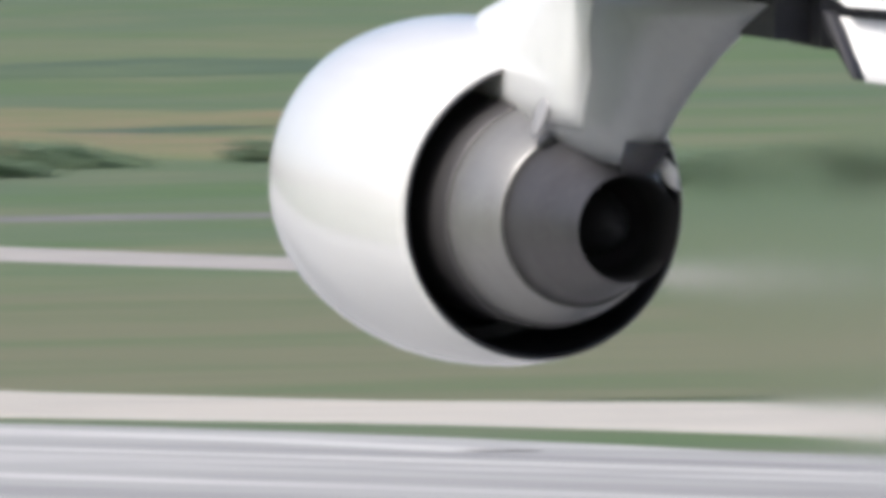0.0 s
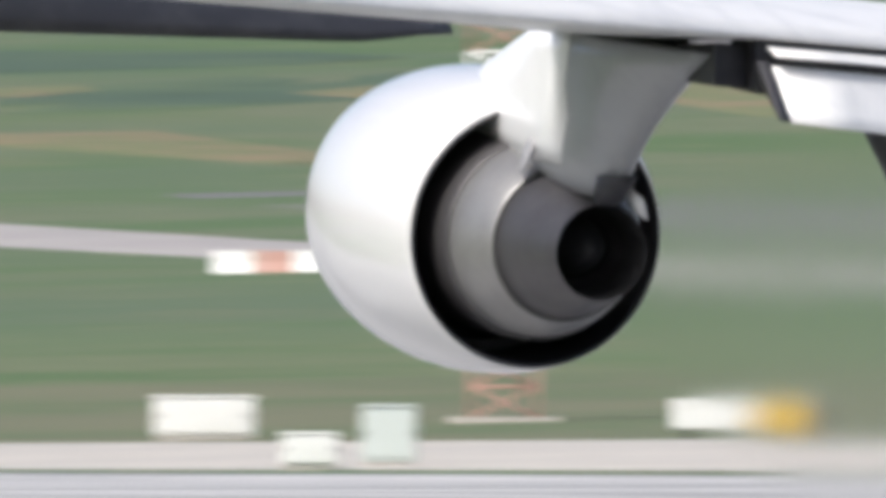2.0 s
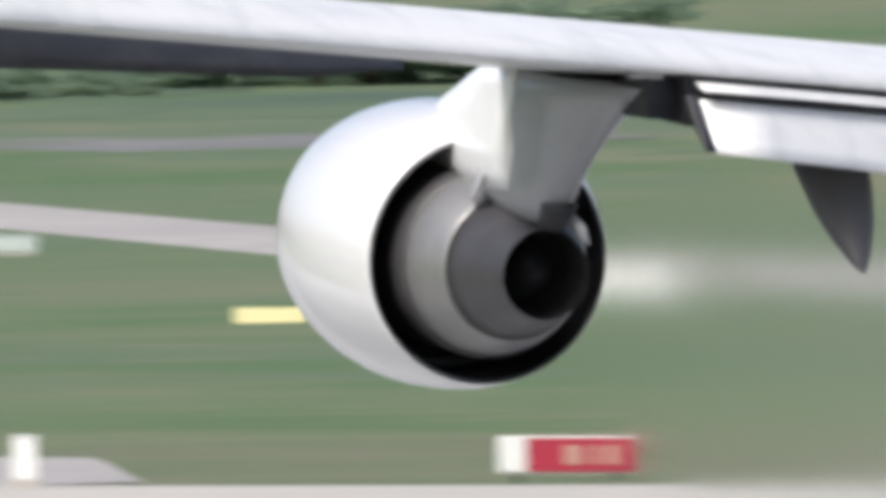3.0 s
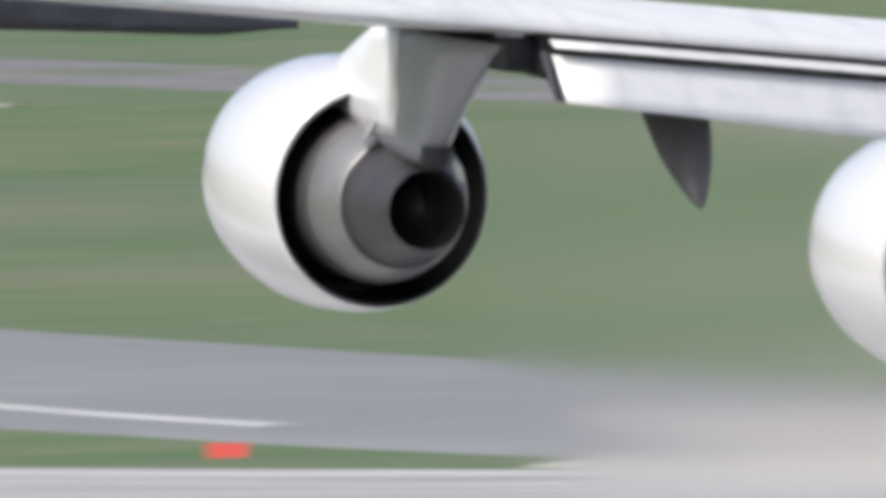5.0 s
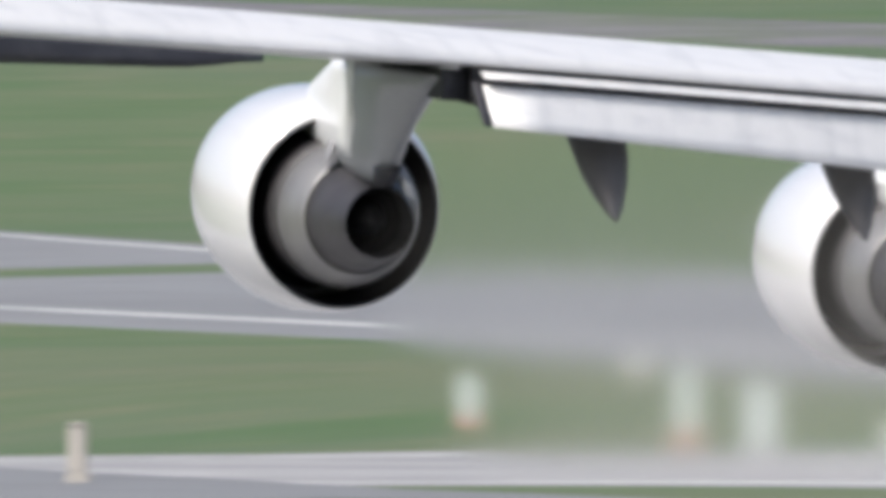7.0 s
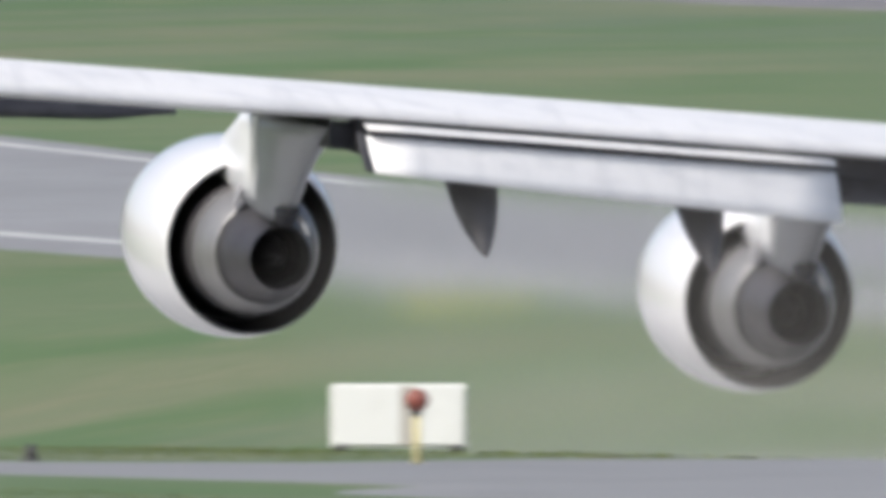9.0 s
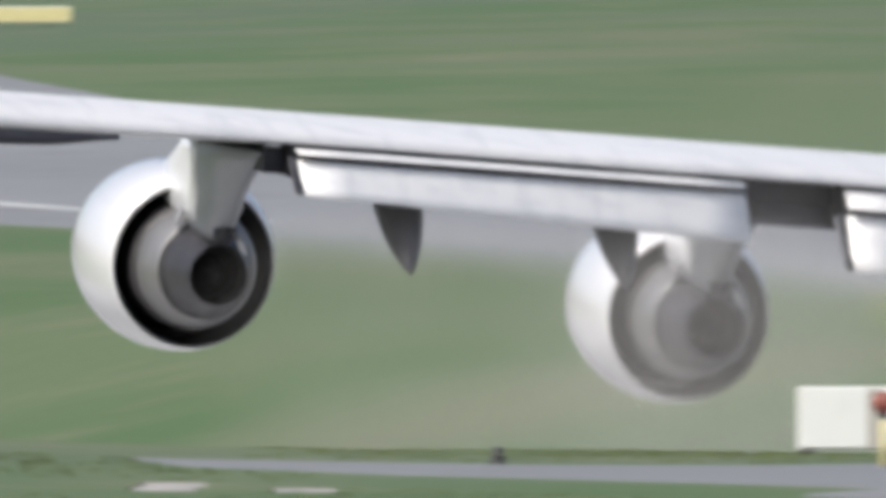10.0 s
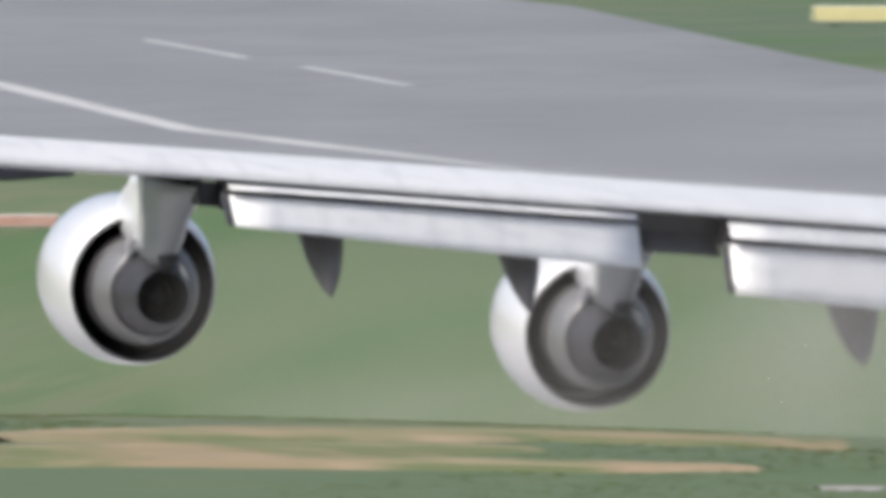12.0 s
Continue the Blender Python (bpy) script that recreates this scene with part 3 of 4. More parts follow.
# ---- exhaust haze: slices across each jet that travel with the wing ----
def haze_material(name, colour, amount, seed, shimmer=2.0):
    m = bpy.data.materials.new(name)
    m.use_nodes = True
    nt = m.node_tree
    out = nt.nodes["Material Output"]
    nt.nodes.remove(nt.nodes["Principled BSDF"])
    tc = nt.nodes.new("ShaderNodeTexCoord")
    fall = nt.nodes.new("ShaderNodeTexGradient")
    fall.gradient_type = "SPHERICAL"
    fit = nt.nodes.new("ShaderNodeMapping")
    fit.inputs["Scale"].default_value = (1.12, 1.12, 1.12)
    nt.links.new(tc.outputs["Object"], fit.inputs["Vector"])
    nt.links.new(fit.outputs[0], fall.inputs["Vector"])
    soft = nt.nodes.new("ShaderNodeMapRange")
    soft.interpolation_type = "SMOOTHSTEP"
    soft.inputs["From Max"].default_value = 0.55
    nt.links.new(fall.outputs["Fac"], soft.inputs["Value"])
    n = nt.nodes.new("ShaderNodeTexNoise")
    n.noise_dimensions = "4D"
    n.inputs["W"].default_value, n.inputs["Scale"].default_value, n.inputs["Detail"].default_value = seed, 1.6, 3
    nt.links.new(tc.outputs["Object"], n.inputs["Vector"])
    r = nt.nodes.new("ShaderNodeMapRange")
    r.inputs["From Min"].default_value, r.inputs["From Max"].default_value = 0.3, 0.65
    r.inputs["To Min"].default_value, r.inputs["To Max"].default_value = 0.45 * amount, amount
    nt.links.new(n.outputs["Fac"], r.inputs["Value"])
    mul = nt.nodes.new("ShaderNodeMath")
    mul.operation, mul.use_clamp = "MULTIPLY", True
    nt.links.new(soft.outputs[0], mul.inputs[0])
    nt.links.new(r.outputs[0], mul.inputs[1])
    clear, veil, mix = nt.nodes.new("ShaderNodeBsdfTransparent"), nt.nodes.new("ShaderNodeBsdfDiffuse"), nt.nodes.new("ShaderNodeMixShader")
    veil.inputs["Color"].default_value = (*colour, 1)
    nt.links.new(mul.outputs[0], mix.inputs["Fac"])
    # hot air bends the light a little
    bend, air = nt.nodes.new("ShaderNodeBsdfRefraction"), nt.nodes.new("ShaderNodeMixShader")
    bend.inputs["IOR"].default_value, bend.inputs["Roughness"].default_value = 1.0085, 0.27
    more = nt.nodes.new("ShaderNodeMath")
    more.operation, more.use_clamp = "MULTIPLY", True
    more.inputs[1].default_value = shimmer
    nt.links.new(soft.outputs[0], more.inputs[0])
    nt.links.new(more.outputs[0], air.inputs["Fac"])
    nt.links.new(clear.outputs[0], air.inputs[1])
    nt.links.new(bend.outputs[0], air.inputs[2])
    nt.links.new(air.outputs[0], mix.inputs[1])
    nt.links.new(veil.outputs[0], mix.inputs[2])
    nt.links.new(mix.outputs[0], out.inputs["Surface"])
    return m


def haze_disc():
    """One sheet across the jet; the material fades it out within a radius of one metre."""
    bm = bmesh.new()
    bm.faces.new([bm.verts.new((2 * math.cos(a), 0, 2 * math.sin(a))) for a in (radians(90), radians(210), radians(330))])
    return bm


def dust_puff():
    """A denser puff that the outer jet blows across the inner engine."""
    t = tagged(new("dust_puff"), "drifting pale puff of dust behind the engines", "dust", kind="stuff")
    for k, (dx, dz, size, amount) in enumerate(((0, -0.4, 3.2, 0.115), (1.0, -0.1, 3.2, 0.095))):
        p = part("dust_slice", haze_disc(), haze_material("dust", (0.55, 0.54, 0.52), amount, 40 + 7.3 * k, 0.7), t)
        p.matrix_local = pose(dx, -0.8 * k, dz, 0, 0, -14) @ Matrix.Diagonal((size * 1.1, size, size, 1))
    return t


def exhaust_haze():
    haze = new("exhaust_haze")
    tagged(haze, "thin grey heat haze and dust behind the engines", "haze", kind="stuff")
    rows = [((0, 0, 0), 3, 1.25, 0.005, -0.15), ((0, 0, 0), 6.5, 2.2, 0.02, -0.4), ((0, 0, 0), 12, 3.5, 0.03, -1.0), ((0, 0, 0), 22, 5.2, 0.05, -1.8), ((0, 0, 0), 42, 6.6, 0.04, -1.2),
            ((9.14, 6.5, -0.85), 13, 3.2, 0.1, -0.5)]
    for k, ((x, y, z), back, size, amount, drop) in enumerate(rows):
        puff = part("haze_slice", haze_disc(), haze_material("haze", (0.52, 0.51, 0.48), amount, 3.1 * k), haze)
        puff.matrix_local = pose(x, y - back, z + drop, 0, 0, -16) @ Matrix.Diagonal((size * 1.1, size, size * 0.9, 1))
    low = part("haze_slice", haze_disc(), haze_material("ground_dust", (0.47, 0.46, 0.43), 0.15, 61.0, 1.0), haze)
    low.matrix_local = pose(1.5, -16, -2.2, 0, 0, -16) @ Matrix.Diagonal((6.0, 1, 1.6, 1))
    for ob in haze.children:
        ob.matrix_basis = Matrix.Scale(SIZE, 4) @ ob.matrix_basis
    return haze


haze = exhaust_haze()
puff = dust_puff()


# ---- beside the runway ----
def facing(x, y):
    """The turn by which a thing at (x, y) shows its front to the near side of the field."""
    return -math.degrees(math.atan2(x, y))


def utility_box(name, x, y, w, h, mat, label, depth=0.6, turn=0.0):
    t = tagged(thing(name, x, y, facing(x, y) + turn), label, "utility box")
    part("plinth", block(w * 0.94, depth * 0.94, 0.22, (0, 0, -0.14), 0.01), M_CONCRETE, t, "concrete plinth", False)
    part("body", block(w, depth, h - 0.13, (0, 0, 0.08), 0.025), mat, t, "", False)
    part("lid", block(w * 1.05, depth * 1.08, 0.05, (0, 0, h - 0.05), 0.015), mat, t, "", False)
    for k in (-1, 1):
        part("door", block(w * 0.44, 0.025, (h - 0.13) * 0.8, (k * w * 0.23, -depth / 2 - 0.01, 0.08 + (h - 0.13) * 0.1), 0.006), mat, t, "", False)
        part("hinge", block(0.03, 0.03, 0.08, (k * w * 0.43, -depth / 2 - 0.03, h * 0.5), 0.004), M_DARK, t, "dark metal hinge", False)
    return t


def sign_board(name, x, y, w, h, faces, label, turn=0.0, legend=None):
    """A low framed sign on two legs. faces: rows of (share of the width, material)."""
    t = tagged(thing(name, x, y, facing(x, y) + turn), label, "sign")
    foot = 0.14
    part("back_panel", block(w, 0.16, h - foot, (0, 0.05, foot), 0.015), M_BOXWHITE, t, "", False)
    u = -w / 2
    for share, mat in faces:
        part("face_panel", block(w * share - 0.03, 0.02, h - foot - 0.06, (u + w * share / 2, -0.045, foot + 0.03), 0.004), mat, t, "", False)
        u += w * share
    for k in (-1, 1):
        part("leg", block(0.07, 0.07, foot + 0.15, (k * w * 0.36, 0.05, -0.13), 0.01), M_DARK, t, "dark metal leg", False)
        part("foot_plate", block(0.2, 0.2, 0.03, (k * w * 0.36, 0.05, -0.01), 0.006), M_DARK, t, "dark metal foot plate", False)
    for cx, cw, ch in legend or ():
        part("legend_bar", block(cw, 0.012, ch, (cx, -0.062, foot + (h - foot - ch) / 2), 0.003), M_FADED, t, "unreadable faded white legend bar", False)
    return t


def striped_hut(x, y, w, h):
    t = tagged(thing("equipment_hut", x, y, facing(x, y)), "red and white striped equipment hut beside the mast", "hut")
    part("floor_slab", block(w * 1.06, 1.9, 0.2, (0, 0, -0.12), 0.01), M_CONCRETE, t, "concrete slab", False)
    u = -w / 2
    for share, mat in ((0.36, M_BOXWHITE), (0.17, M_BANDRED), (0.35, M_BOXWHITE), (0.12, M_BANDRED)):
        part("wall_panel", block(w * share - 0.01, 1.7, h - 0.18, (u + w * share / 2, 0, 0.08), 0.015), mat, t, "", False)
        u += w * share
    part("roof", block(w * 1.04, 1.85, 0.07, (0, 0, h - 0.1), 0.02), M_BANDRED, t, "thin red painted roof", False)
    return t


def lattice_mast(x, y, height, width, band, arm, label, red=None):
    """A square lattice mast in red and white bands, with an arm."""
    t = tagged(thing("lattice_mast", x, y, facing(x, y)), label, "mast")
    part("footing", block(width * 1.7, width * 1.7, 0.3, (0, 0, -0.2), 0.02), M_CONCRETE, t, "concrete footing", False)
    def bar(name, p, q, r, mat):
        p, q = Vector(p), Vector(q)
        d = q - p
        bm = bmesh.new()
        bmesh.ops.create_cone(bm, cap_ends=True, segments=6, radius1=r, radius2=r, depth=d.length, matrix=Matrix.Translation((p + q) / 2) @ d.to_track_quat("Z", "Y").to_matrix().to_4x4())
        part(name, bm, mat, t)
    z, k, h = 0.1, 0, width / 2
    corners = [(-h, -h), (h, -h), (h, h), (-h, h)]
    while z < height - 0.05:
        top = min(z + band, height)
        mat = (red or M_BANDRED, M_BOXWHITE)[k % 2]
        for cx, cy in corners:
            bar("leg", (cx, cy, z), (cx, cy, top), 0.045, mat)
        zz = z
        while zz < top - 0.05:
            nz = min(zz + 0.53, top)
            for (ax, ay), (bx, by) in zip(corners, corners[1:] + corners[:1]):
                bar("brace", (ax, ay, zz), (bx, by, nz), 0.026, mat)
                bar("brace", (bx, by, zz), (ax, ay, nz), 0.026, mat)
                bar("rung", (ax, ay, nz), (bx, by, nz), 0.026, mat)
            zz = nz
        z, k = top, k + 1
    if arm:
        z, reach, side = arm
        part("platform", block(reach, 0.5, 0.2, (reach / 2 - 0.35 if side > 0 else -reach / 2 + 0.35, 0, z), 0.02), M_BOXWHITE, t, "white platform arm", False)
        # dark bar that draws the platform's shadow on its underside
        part("platform_shadow_beam", block(reach * 0.9, 0.1, 0.08, (reach / 2 - 0.3 if side > 0 else -reach / 2 + 0.3, 0, z - 0.09), 0.01), M_DARK, t, "dark bar drawn as the shadow under the platform", False)
    return t


def marker(name, x, y, w, h, mat, label, category="marker"):
    """A low wedge-shaped marker board with a back stay."""
    t = tagged(thing(name, x, y, facing(x, y)), label, category)
    part("board", loft([[(-w / 2, -0.1, -0.04), (w / 2, -0.1, -0.04), (w / 2, 0.16, -0.04), (-w / 2, 0.16, -0.04)], [(-w / 2, 0.0, h), (w / 2, 0.0, h), (w / 2, 0.05, h), (-w / 2, 0.05, h)]]), mat, t, "", False)
    part("stay", block(w * 0.06, 0.3, h * 0.5, (0, 0.2, -0.04), 0.01), M_DARK, t, "dark stay behind the board", False)
    return t


def white_post(name, x, y, w, h, label, base_mat=None, mat=None):
    t = tagged(thing(name, x, y, facing(x, y)), label, "post")
    part("base", block(w * 1.25, w * 1.1, h * 0.2 + 0.1, (0, 0, -0.1), 0.02), base_mat or M_CONCRETE, t, "", False)
    part("shaft", block(w, w * 0.8, h * 0.78, (0, 0, h * 0.18), 0.03), mat or M_CABINET, t, "", False)
    part("cap", block(w * 1.1, w * 0.9, 0.05, (0, 0, h - 0.05), 0.02), mat or M_CABINET, t, "", False)
    return t


striped_hut(199.66, 499.6, 2.3, 1.34)
lattice_mast(202.5, 503.8, 7.5, 0.5, 1.22, (2.85, 1.9, 1), "red and white banded lattice mast beside the hut")
lattice_mast(262.5, 722.8, 8.5, 1.15, 1.06, (1.62, 1.5, 1), "faded red and white banded lattice mast on the grass", M_FADED)
utility_box("utility_box", 205.98, 520.75, 1.45, 0.6, M_BOXWHITE, "low white painted utility box on the concrete edge")
marker("marker_board", 216.75, 562.8, 1.15, 0.31, M_ORANGE, "low bright orange-red marker board on the concrete")
sign_board("runway_sign", 247.09, 648.5, 2.85, 0.68, ((0.19, M_BOXWHITE), (0.72, M_RED), (0.09, M_DARK)), "red airfield sign with white legend and pale end", legend=((-0.1, 0.34, 0.3), (0.35, 0.12, 0.3), (0.75, 0.2, 0.3)))
sign_board("taxiway_sign", 246.83, 667.9, 2.1, 0.64, ((0.5, M_BOXWHITE), (0.38, M_YELLOW), (0.12, M_DARK)), "airfield sign, half white and half yellow, dark end")
utility_box("utility_box", 248.2, 699.2, 1.7, 0.76, M_BOXWHITE, "white painted utility box on the grass edge")
utility_box("utility_box", 220.69, 616.7, 0.84, 0.57, M_BOXWHITE, "small white utility box on the service road edge")
utility_box("cabinet", 222.89, 619.1, 0.82, 0.94, M_CABINET, "pale grey-green electrical cabinet on the service road edge")
sign_board("runway_sign", 248.7, 727.7, 2.4, 0.79, ((0.2, M_BOXWHITE), (0.8, M_RED)), "red airfield sign with blurred legend and white end", legend=((0.1, 0.3, 0.34), (0.5, 0.14, 0.34), (0.8, 0.2, 0.34)))
utility_box("utility_box", 240.7, 750.4, 1.9, 0.99, M_BOXWHITE, "large white utility box beside the service road")
white_post("marker_post", 241.9, 739.4, 0.42, 0.97, "white marker post beside the service road", mat=M_BOXWHITE)
marker("marker_board", 322.0, 964.7, 1.69, 0.35, M_PALEYELLOW, "low pale yellow marker board on the grass")


def barrier(name, x, y, w, h, mats, label):
    t = tagged(thing(name, x, y, facing(x, y)), label, "barrier")
    n = len(mats)
    for k, mat in enumerate(mats):
        cx = -w / 2 + w * (k + 0.5) / n
        part("segment", loft([[(cx - w / n / 2 + 0.01, -0.28, -0.1), (cx + w / n / 2 - 0.01, -0.28, -0.1), (cx + w / n / 2 - 0.01, 0.28, -0.1), (cx - w / n / 2 + 0.01, 0.28, -0.1)],
                              [(cx - w / n / 2 + 0.01, -0.14, h * 0.45), (cx + w / n / 2 - 0.01, -0.14, h * 0.45), (cx + w / n / 2 - 0.01, 0.14, h * 0.45), (cx - w / n / 2 + 0.01, 0.14, h * 0.45)],
                              [(cx - w / n / 2 + 0.02, -0.1, h), (cx + w / n / 2 - 0.02, -0.1, h), (cx + w / n / 2 - 0.02, 0.1, h), (cx - w / n / 2 + 0.02, 0.1, h)]]), mat, t, "", False)
    return t


barrier("road_barrier", 339.5, 947.0, 5.5, 0.46, (M_BOXWHITE, M_FADED, M_BOXWHITE, M_BOXWHITE, M_FADED, M_BOXWHITE), "faded red and white segmented barrier beside the perimeter road")
barrier("road_barrier", 345.1, 1013.9, 6.6, 0.5, (M_BOXWHITE,) * 6, "white segmented barrier beside the perimeter road")
utility_box("utility_box", 354.0, 1084.7, 2.2, 0.55, M_CABINET, "pale blue-grey utility box on the far grass")
utility_box("cabinet", 219.65, 805.6, 0.68, 1.31, M_CABINET, "tall pale green cabinet beside the runway edge")
white_post("marker_post", 221.35, 817.6, 0.5, 1.53, "pale marker post with a brown-red base", M_FADED)
white_post("marker_post", 224.4, 846.7, 0.5, 1.05, "pale marker post with a brown-red base", M_FADED)
sign_board("edge_sign", 221.08, 799.1, 1.25, 0.47, ((0.45, M_BOXWHITE), (0.55, M_YELLOW)), "low white and amber edge sign beside the runway")
for x, y in ((227.9, 777.3),):
    marker("marker_board", x, y, 0.75, 0.27, M_ORANGE, "low orange marker board on the grass")
utility_box("utility_box", 239.9, 890.2, 0.6, 0.32, M_BOXWHITE, "very small white utility box near the taxiway")
marker("marker_board", 297.2, 1086.1, 1.55, 0.42, M_BOXWHITE, "low white marker board beyond the taxiway")
marker("marker_board", 249.8, 1052.8, 2.97, 0.14, M_OLIVE, "long low olive-yellow marker board near the taxiway")
utility_box("utility_box", 241.6, 1101.0, 2.2, 0.66, M_CABINET, "mint green utility box near the taxiway")
sign_board("taxiway_sign", 307.85, 1445.5, 5.2, 0.68, ((1.0, M_PALEYELLOW),), "long pale yellow airfield sign beyond the taxiway")
sign_board("runway_sign", 229.52, 1205.6, 3.6, 0.5, ((1.0, M_FADED),), "long faded red airfield sign on the grass")
white_post("marker_post", 112.6, 441.9, 0.2, 0.65, "slim grey marker post on the near shoulder", mat=M_CONCRETE)


def near_sign(x, y, w, h):
    t = tagged(thing("field_sign", x, y, facing(x, y)), "white two-panel field sign standing on the near verge", "sign")
    part("frame", block(w, 0.1, h - 0.05, (0, 0.04, 0.05), 0.015), M_BOXWHITE, t, "", False)
    part("panel", block(w * 0.5, 0.03, h - 0.12, (-w * 0.235, -0.025, 0.085), 0.006), M_BOXWHITE, t, "", False)
    part("panel", block(w * 0.36, 0.03, h - 0.12, (w * 0.3, -0.025, 0.085), 0.006), M_BOXWHITE, t, "", False)
    part("mullion", block(w * 0.12, 0.02, h - 0.1, (w * 0.07, -0.02, 0.075), 0.004), M_CONCRETE, t, "grey strip between the panels", False)
    for k in (-1, 1):
        part("leg", block(0.14, 0.2, 0.16, (k * w * 0.43, 0.04, -0.09), 0.01), M_DARK, t, "dark metal leg", False)
    return t


def ball_marker(x, y, h):
    t = tagged(thing("ball_marker", x, y, facing(x, y)), "dark red ball on a slim pale yellow pole", "marker")
    pole = bmesh.new()
    bmesh.ops.create_cone(pole, cap_ends=True, segments=16, radius1=0.05, radius2=0.035, depth=h + 0.1, matrix=Matrix.Translation((0, 0, h / 2 - 0.05)))
    part("pole", pole, M_PALEYELLOW, t)
    ball = bmesh.new()
    bmesh.ops.create_uvsphere(ball, u_segments=24, v_segments=14, radius=0.125, matrix=Matrix.Translation((0, 0, h)))
    part("ball", ball, M_BALL, t, "dark red ball")
    collar = bmesh.new()
    bmesh.ops.create_cone(collar, cap_ends=True, segments=16, radius1=0.06, radius2=0.05, depth=0.06, matrix=Matrix.Translation((0, 0, h - 0.13)))
    part("collar", collar, M_DARK, t, "dark metal collar")
    return t


def edge_lamp(x, y):
    t = tagged(thing("edge_lamp", x, y, facing(x, y)), "small dark runway edge lamp on the verge", "lamp")
    foot = bmesh.new()
    bmesh.ops.create_cone(foot, cap_ends=True, segments=20, radius1=0.11, radius2=0.09, depth=0.06, matrix=Matrix.Translation((0, 0, 0.02)))
    part("base", foot, M_DARK, t)
    body = bmesh.new()
    bmesh.ops.create_cone(body, cap_ends=True, segments=20, radius1=0.08, radius2=0.06, depth=0.1, matrix=Matrix.Translation((0, 0, 0.09)))
    part("housing", body, M_DARK, t)
    dome = bmesh.new()
    bmesh.ops.create_uvsphere(dome, u_segments=20, v_segments=10, radius=0.055, matrix=Matrix.Translation((0, 0, 0.14)))
    part("lens", dome, M_SHADE_AND_DARK, t, "smoked glass lens")
    return t


edge_lamp(104.4, 462.4)
edge_lamp(111.1, 446.0)
near_sign(112.05, 476.5, 1.5, 0.76)
ball_marker(107.68, 457.0, 0.70)


# ---- slope: shrubs, wall, grass ----
def shrub_meshes(seed):
    rnd = random.Random(seed)
    leaves = bmesh.new()
    for c in range(16):
        cx, cy, cz, cr = rnd.uniform(-0.8, 0.8), rnd.uniform(-0.5, 0.5), rnd.uniform(0.15, 0.72), rnd.uniform(0.15, 0.3)
        for k in range(46):
            d = Vector((rnd.gauss(0, 1), rnd.gauss(0, 1), rnd.gauss(0, 1))).normalized() * cr * rnd.uniform(0.6, 1.1)
            p = Vector((cx, cy, max(cz * (1 - 0.4 * abs(cx)), 0.1))) + d
            p.z = max(p.z, 0.0)
            a, b = Vector((rnd.gauss(0, 1), rnd.gauss(0, 1), rnd.gauss(0, 1))).normalized() * 0.1, Vector((rnd.gauss(0, 1), rnd.gauss(0, 1), rnd.gauss(0, 1))).normalized() * 0.065
            leaves.faces.new([leaves.verts.new(p + v) for v in (-a, b, a, -b)])
    stems = bmesh.new()
    bmesh.ops.create_cone(stems, cap_ends=True, segments=8, radius1=0.04, radius2=0.012, depth=0.6, matrix=Matrix.Translation((0, 0, 0.2)))
    return leaves, stems


def shrubs():
    rnd = random.Random(8)
    kinds = []
    for s in (1, 2, 3):
        leaves, stems = shrub_meshes(s)
        t = tagged(new("shrub"), "dark green low shrub on the rising slope", "shrub", "shrubs on the slope")
        part("foliage", leaves, M_LEAF, t, "", False)
        part("stem", stems, M_WOOD, t)
        kinds.append(t)
    spots = [(0.335 * y + rnd.uniform(-22, 26), y, rnd.uniform(5, 10), rnd.uniform(0.9, 1.6)) for y in [rnd.uniform(1265, 1345) for _ in range(9)]]
    spots += [(398 + rnd.uniform(-6, 40), 1395 + rnd.uniform(-15, 15), rnd.uniform(4, 7), rnd.uniform(0.8, 1.6)) for _ in range(16)]
    spots += [(rnd.uniform(372, 392), rnd.uniform(880, 960), rnd.uniform(2, 4), rnd.uniform(0.6, 1.1)) for _ in range(10)]
    for k, (x, y, w, h) in enumerate(spots):
        m = pose(x, y, ground_z(x, y) - 0.02, 0, 0, facing(x, y) + rnd.uniform(-30, 30)) @ Matrix.Diagonal((w * SIZE, w * SIZE, h * SIZE, 1))
        if k < 3:
            kinds[k].matrix_world = m
            continue
        c = copy_thing(kinds[k % 3], m)
        c.matrix_basis = m


shrubs()


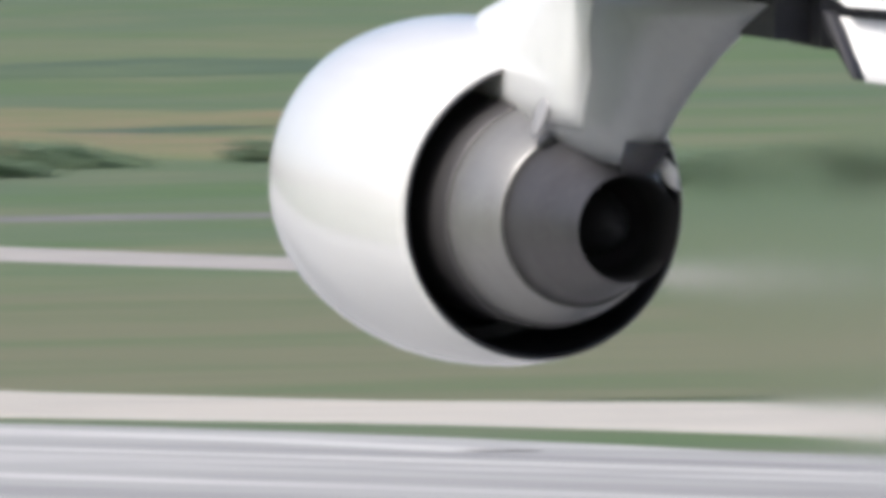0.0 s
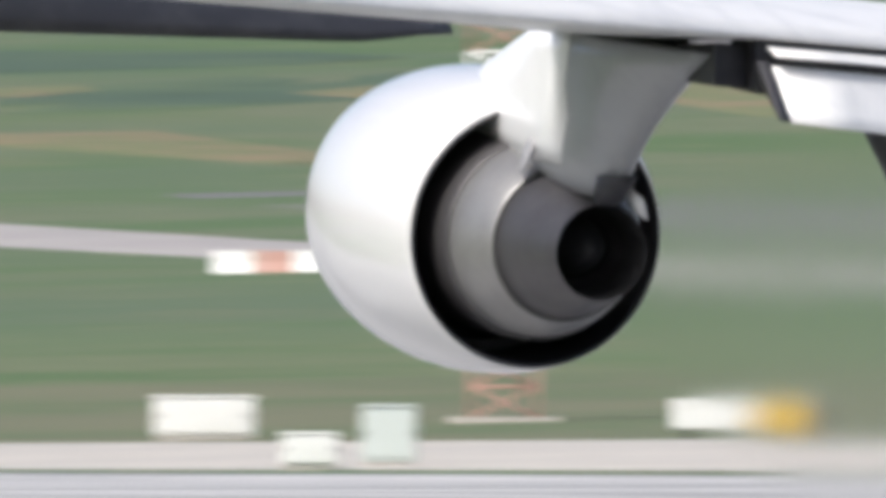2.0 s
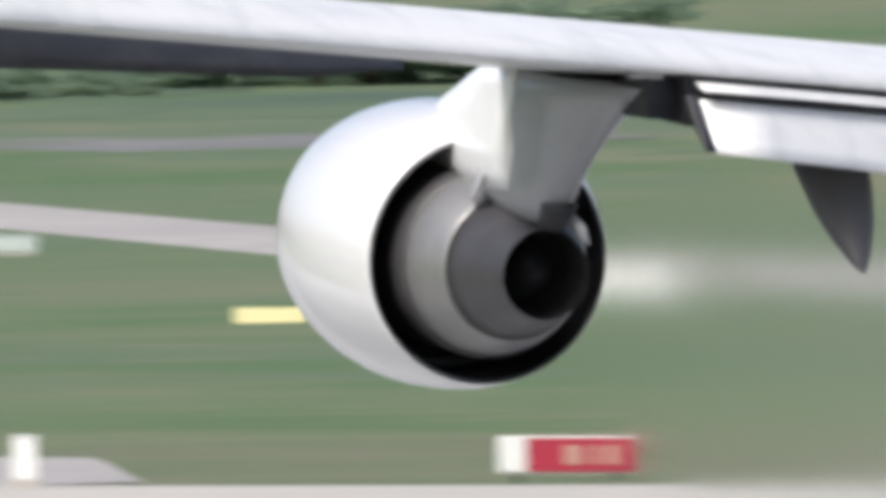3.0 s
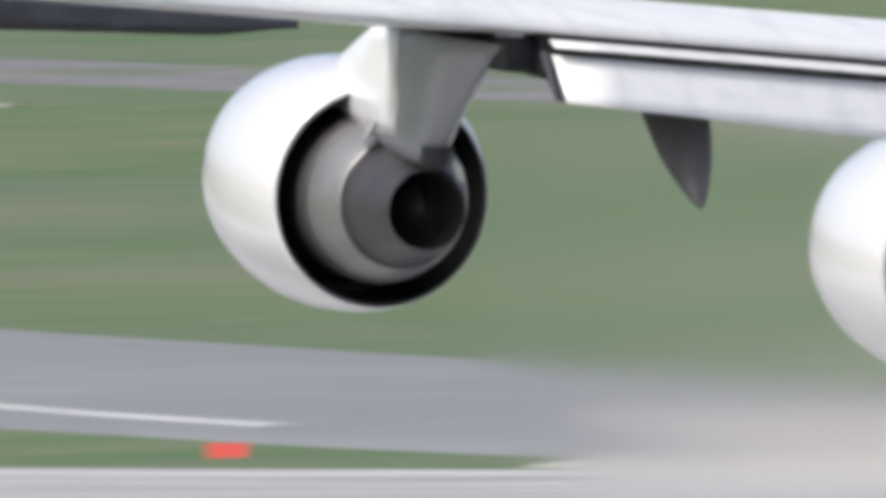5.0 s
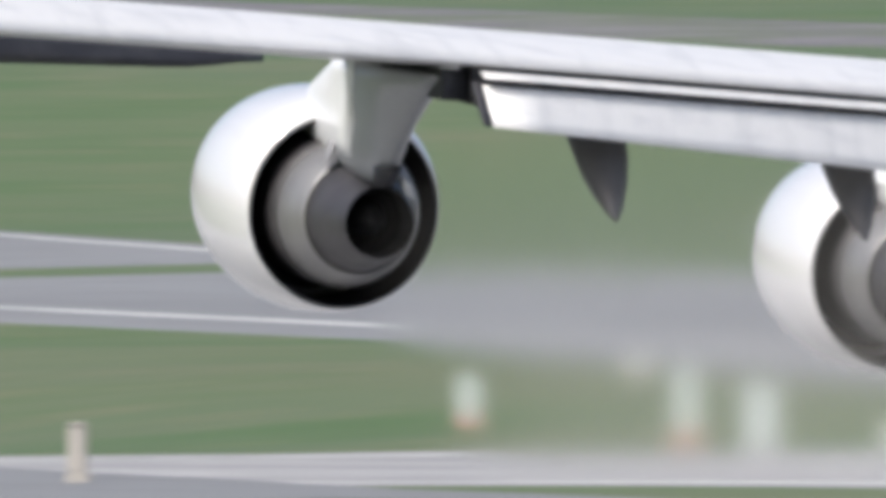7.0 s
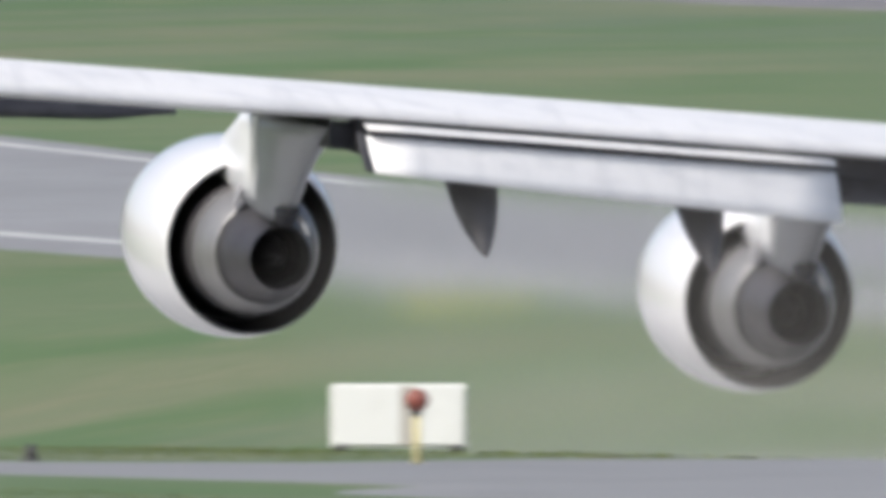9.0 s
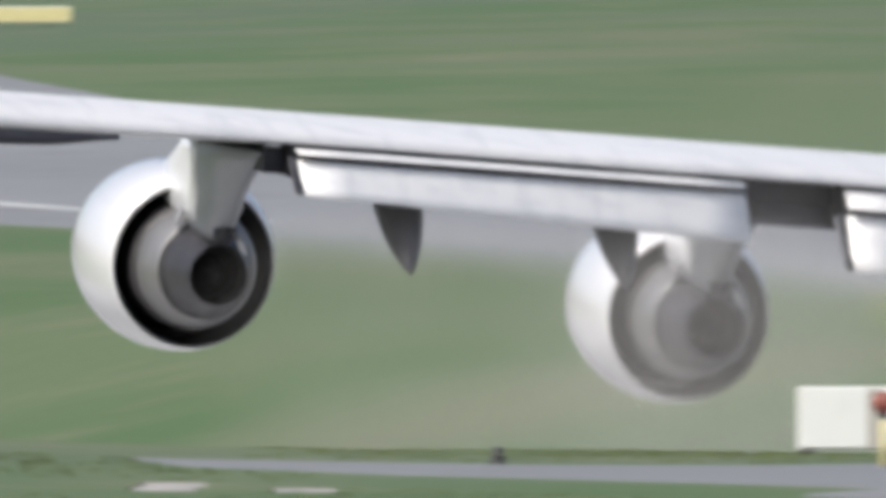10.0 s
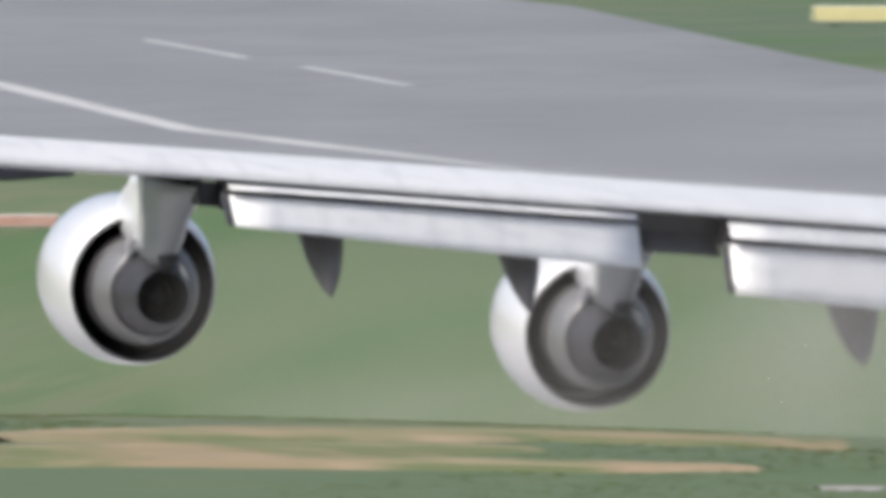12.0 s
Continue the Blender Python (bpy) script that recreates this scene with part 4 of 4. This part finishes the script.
def perimeter_wall():
    t = tagged(new("perimeter_wall"), "pale concrete perimeter wall in panels at the slope top", "wall")
    a, b = Vector((482, 1425)), Vector((392, 1447))
    n = 22
    for k in range(n):
        p = a.lerp(b, (k + 0.5) / n)
        w = (b - a).length / n
        turn = math.degrees(math.atan2(b.y - a.y, b.x - a.x))
        pan = part("wall_panel", block(w - 0.3, 0.2, 2.46, (0, 0, -0.2), 0.02), M_CONCRETE, t, "", False)
        pan.matrix_local = pose(p.x, p.y, ground_z(p.x, p.y), 0, 0, turn)
        q = a.lerp(b, k / n)
        post = part("wall_post", block(0.35, 0.35, 2.68, (0, 0, -0.2), 0.03), M_CONCRETE, t, "", False)
        post.matrix_local = pose(q.x, q.y, ground_z(q.x, q.y), 0, 0, turn)
    return t


perimeter_wall()


def grass_tufts():
    rnd = random.Random(21)
    verts, faces = [], []
    while len(faces) < 14000:
        r, th = rnd.uniform(440, 512), radians(rnd.uniform(10.2, 14.2))
        x, y = r * math.sin(th), r * math.cos(th)
        if noise.noise(Vector((x * 0.16, y * 0.05, 0))) < -0.05:
            continue
        if 442 < r < 476 and th > radians(11.9) + (476 - r) * 0.0013:
            continue
        z = ground_z(x, y)
        for _ in range(3):
            a, lean, h, w = rnd.uniform(0, 6.28), rnd.uniform(0.02, 0.08), rnd.uniform(0.012, 0.04), rnd.uniform(0.012, 0.03)
            px, py = x + rnd.uniform(-0.08, 0.08), y + rnd.uniform(-0.08, 0.08)
            i = len(verts)
            verts += [(px - w, py, z - 0.02), (px + w, py, z - 0.02), (px + lean * math.cos(a), py + lean * math.sin(a), z + h)]
            faces.append((i, i + 1, i + 2))
    me = bpy.data.meshes.new("grass_tufts")
    me.from_pydata(verts, [], faces)
    me.materials.append(M_TUFT)
    tagged(new("grass_tufts", me), "uneven tufts of green verge grass", "grass", kind="stuff")


grass_tufts()


def puff_place(t):
    """The puff trails the outer engine by 33 m and drifts across the inner engine."""
    p = jet_place(t)
    return Vector((p.x + 12 - 12 * smooth_step(8.5, 9.5, t) + 4.5 * smooth_step(10.0, 12.2, t), p.y - 33 - 2 * max(t - 10.0, 0.0), p.z - 0.6))


def motions():
    rows = [(t, Matrix.Translation(jet_place(t))) for t in TICKS]
    walk(jet, rows)
    walk(haze, rows)
    walk(puff, [(t, Matrix.Translation(puff_place(t))) for t in TICKS])


motions()
